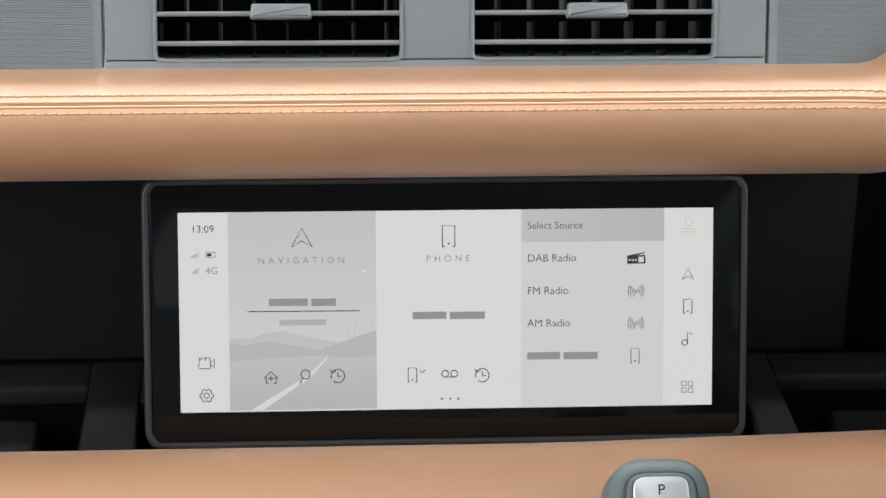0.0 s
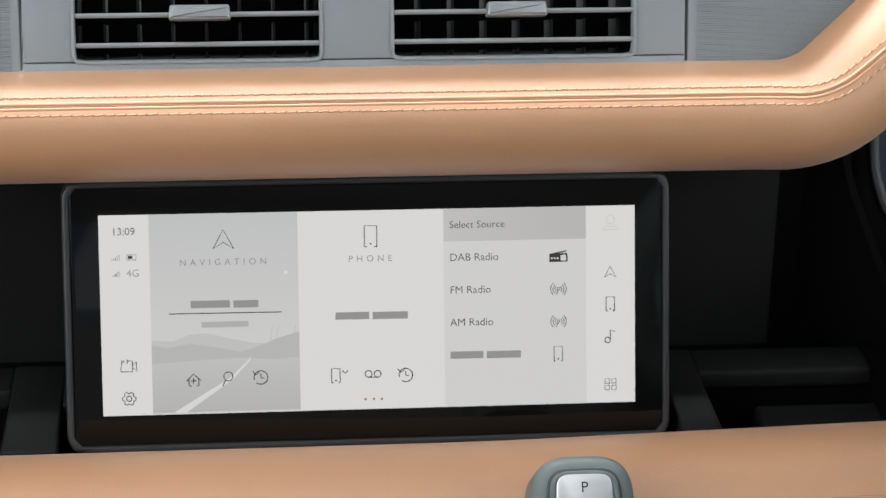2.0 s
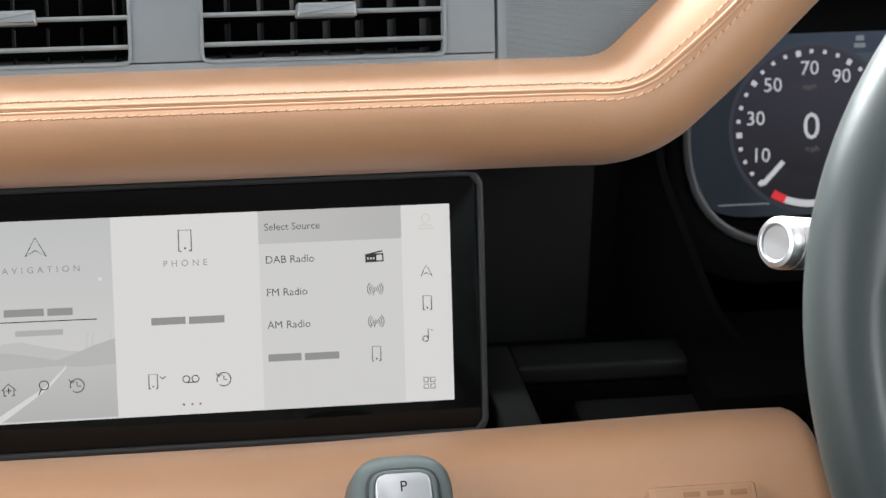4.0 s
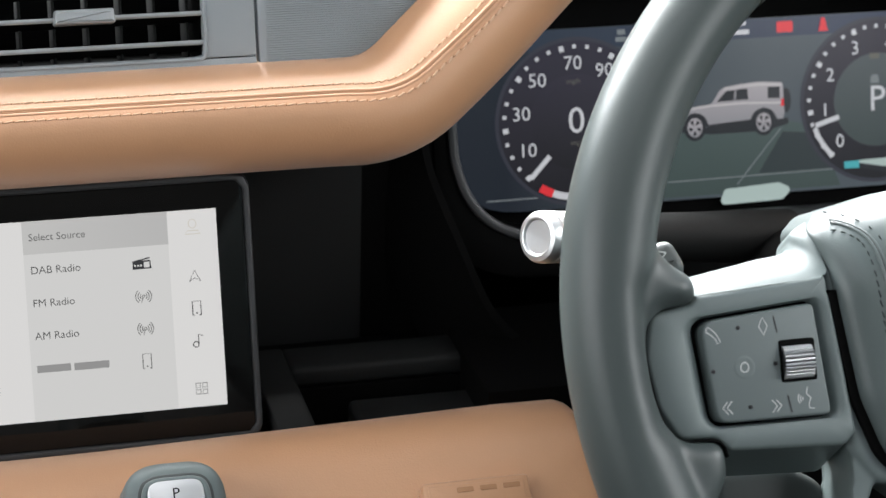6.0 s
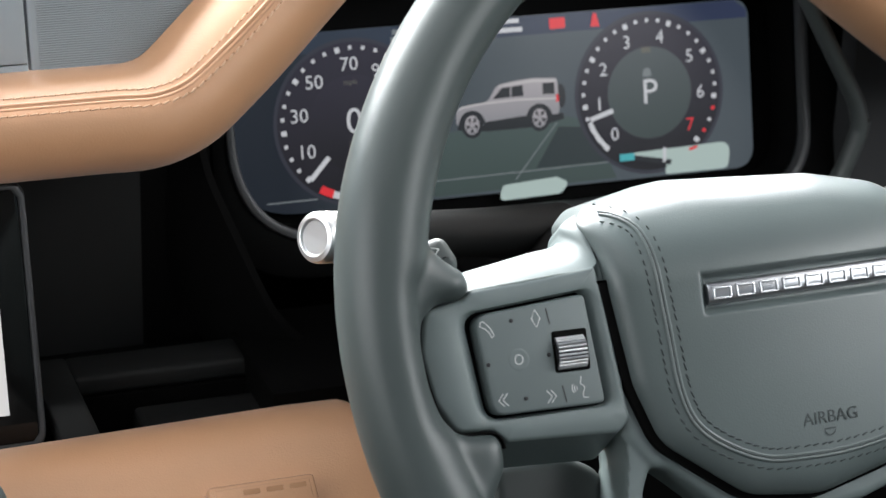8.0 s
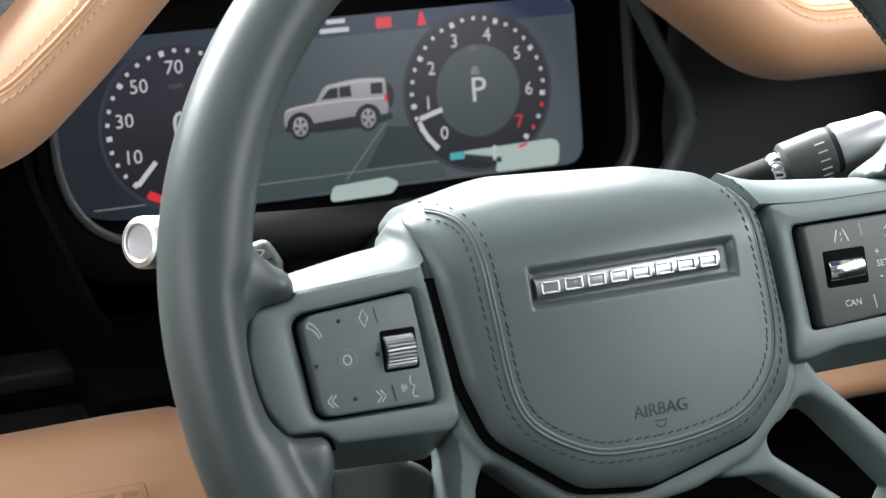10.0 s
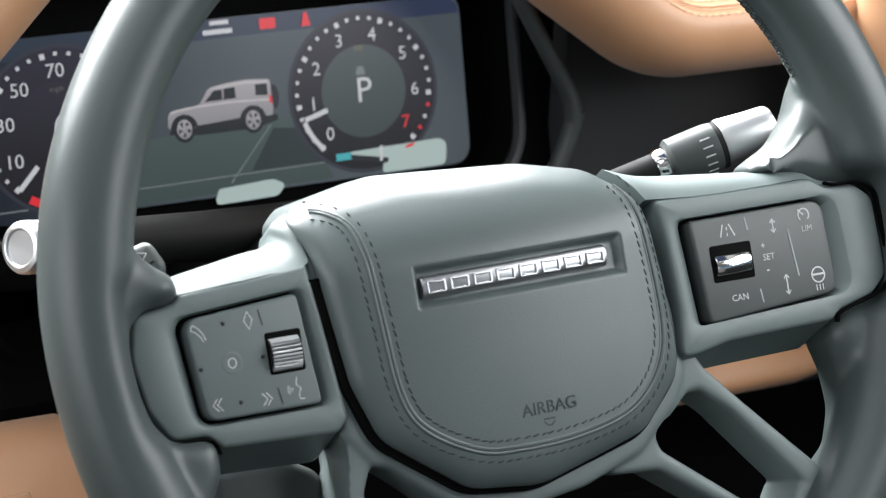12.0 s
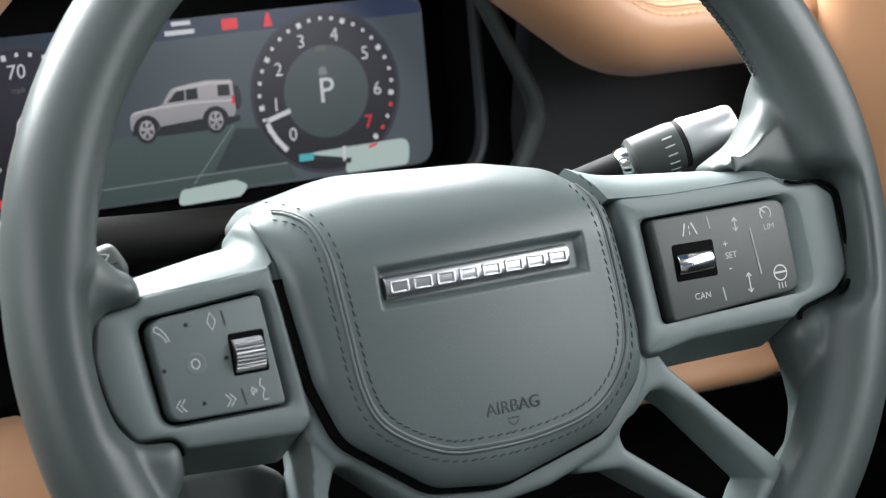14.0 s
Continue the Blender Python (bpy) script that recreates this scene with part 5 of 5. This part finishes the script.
# right switch pack
roller(RK, 88.6, 104.6, -9.7, -1.5, (87.2, 106.2, -12.0, 2.4), CHROME, 0)
words("print_text", "SET", 0.0036, (0.1137, -0.0053), MARK, RK, KT, "xy", "CENTER")
words("print_text", "CAN", 0.0036, (0.0977, -0.0190), MARK, RK, KT, "xy", "CENTER")
words("print_text", "LIM", 0.0034, (0.1335, 0.0034), MARK, RK, KT, "xy", "CENTER")
words("print_text", "+", 0.0044, (0.1118, -0.0007), MARK, RK, KT, "xy", "CENTER")
words("print_text", "-", 0.0050, (0.1124, -0.0100), MARK, RK, KT, "xy", "CENTER")
key_line([(93.2, 5.2), (94.8, 10.0)], 0.6, MARK, RK)
key_line([(99.8, 5.2), (97.6, 10.0)], 0.6, MARK, RK)
for y in (5.4, 7.6):
    key_line([(96.4, y), (96.4, y + 1.3)], 0.4, MARK, RK)
for x0, y0, x1, y1 in ((105.3, 11.6, 106.0, 6.4), (124.4, 4.5, 126.3, -14.6), (107.4, -17, 108.0, -22.4)):
    key_line([(x0, y0), (x1, y1)], 0.7, MARK_DIM, RK)
for y0, y1, x in ((9.2, 3.8, 117.8), (-13.2, -21.0, 120.2)):
    key_line([(x, y0), (x, y1)], 0.6, MARK, RK)
    for y, s in ((y0, -1), (y1, 1)):
        key_line([(x - 1.2, y + 1.5 * s), (x, y), (x + 1.2, y + 1.5 * s)], 0.5, MARK, RK)
key_line(arc(132.9, 8.9, 2.5, -50, 230, 16), 0.55, MARK, RK)
key_line([(132.9, 8.9), (130.4, 11.2)], 0.5, MARK, RK)
key_line(arc(135.2, -15.4, 3.0, 0, 340, 18), 0.6, MARK, RK, True)
key_line([(132.6, -15.2), (137.8, -15.2)], 0.8, MARK, RK)
for k in (-1.5, 0, 1.5):
    key_line([(135.2 + k, -19.2), (135.2 + k, -21.6)], 0.5, MARK, RK)

# ---------------- stalks ----------------
axis = Vector((-0.86, -0.42, 0.24)).normalized()
m = Matrix.Translation((0.2325, -0.108, 0.0685)) @ axis.to_track_quat("Z", "Y").to_matrix().to_4x4()
ls = thing("indicator_stalk", m, "indicator stalk with a turned satin metal end", "control stalk", "column stalks")
lathe("end_cap", [(0.0001, 0.0002), (0.0070, 0.0004), (0.0076, 0.0014), (0.0082, 0.0016), (0.0100, 0.0010), (0.0108, -0.0004), (0.0110, -0.003), (0.0108, -0.0045)], SATIN, ls, "dished satin metal end cap")
lathe("barrel", [(0.0103, -0.0045), (0.0103, -0.0052), (0.0109, -0.0056), (0.0106, -0.026), (0.0096, -0.027)], SATIN, ls, "satin metal barrel")
lathe("arm", [(0.0090, -0.026), (0.0100, -0.05), (0.0110, -0.10), (0.013, -0.16)], DARK, ls, "dark plastic arm")
# dark switch head of the left stalk with its direction prints, seen past the rim
hd = thing("column_switch", Matrix.Translation((0.2421, -0.2150, 0.1038)) @ pose(0, 0, 0, 40, -20, 0), "dark column switch head with small pale arrows", "control stalk", "column stalks")
plate("head", rounded(mm([(-8, -8, 4), (9, -9, 4), (8, 5, 5), (-7, 5, 5)]), 6), -0.016, 0.001, 0.004, KEY_DARK_SHADED, hd, steps=4)
stroke("arrow_print", [(-0.004, 0.002), (-0.001, 0.003), (-0.001, -0.001), (-0.004, 0.002)], 0.0006, MARK, hd, 0.0012, plane="xy")
stroke("arrow_print", [(0.004, -0.001), (0.001, 0.001), (0.001, -0.003), (0.004, -0.001)], 0.0006, MARK, hd, 0.0012, plane="xy")
axis = Vector((0.93, -0.20, 0.33)).normalized()
m = Matrix.Translation((0.5525, -0.16, 0.0975)) @ axis.to_track_quat("Z", "Y").to_matrix().to_4x4()
rs = thing("wiper_stalk", m, "wiper stalk with a knurled satin metal end", "control stalk", "column stalks")
lathe("end_cap", [(0.0001, 0.0020), (0.0080, 0.0020), (0.0088, 0.0008), (0.0092, -0.001), (0.0094, -0.006), (0.0110, -0.021), (0.0108, -0.0225)], SATIN, rs, "satin metal end cap")
lathe("ring", [(0.0104, -0.0222), (0.0106, -0.0235), (0.0104, -0.0250)], DARK, rs, n=40)
lathe("collar", [(0.0108, -0.0250), (0.0112, -0.028), (0.0108, -0.046), (0.0090, -0.048)], KEY_DARK_SHADED, rs, "dark grey twist collar")
for k in range(10):
    box("notch", -0.0003, 0.0003, 0.0108, 0.0114, -0.033, -0.0285, MARK, rs, m=pose(0, 0, 0, 0, 0, 40 + 20 * k))
lathe("band", [(0.0078, -0.0475), (0.0082, -0.049), (0.0082, -0.052), (0.0076, -0.0535)], CHROME, rs, "chrome band")
lathe("arm", [(0.0072, -0.0535), (0.0068, -0.08), (0.0100, -0.13), (0.013, -0.19)], DARK, rs, "dark plastic arm")

# ---------------- driver's door ----------------
door = thing("door_panel", pose(0, 0, 0), "tan leather upper door pad beside the dashboard", "door panel")
put("pad", *sweep(smooth_path([Vector((0.785, -0.02, 0.30)), Vector((0.765, -0.02, 0.06)), Vector((0.79, -0.02, -0.03))], [0, 0.1, 0], 0.02),
                  [(0.06 * math.copysign(abs(math.cos(a)) ** 0.7, math.cos(a)), 0.035 * math.copysign(abs(math.sin(a)) ** 0.7, math.sin(a))) for a in (2 * math.pi * k / 24 for k in range(24))], lambda i: Vector((-0.35, -0.94, 0))), TAN, door)
slab("door_trim", 0.80, 0.84, -1.6, 0.145, -0.68, 0.13, DARK, "dark door trim", "door")
slab("dash_end", 0.58, 0.80, 0.06, 0.075, -0.30, 0.12, BEZEL, "dark grey dashboard end panel", "dashboard")
end_trim = thing("dash_end_trim", pose(0, 0, 0), "curved grey trim edge beside the cluster surround", "trim")
put("trim_edge", *sweep(smooth_path([Vector((0.530, 0.052, 0.125)), Vector((0.5563, 0.052, 0.0801)), Vector((0.583, 0.052, 0.036)), Vector((0.5805, 0.052, 0.016)), Vector((0.555, 0.052, -0.03))], [0, 0.02, 0.014, 0.02, 0], 0.004),
                        [(0.0045 * math.cos(2 * math.pi * k / 12), 0.006 * math.sin(2 * math.pi * k / 12)) for k in range(12)], lambda i: Vector((0, -1, 0))), KEY_DARK_SHADED, end_trim)
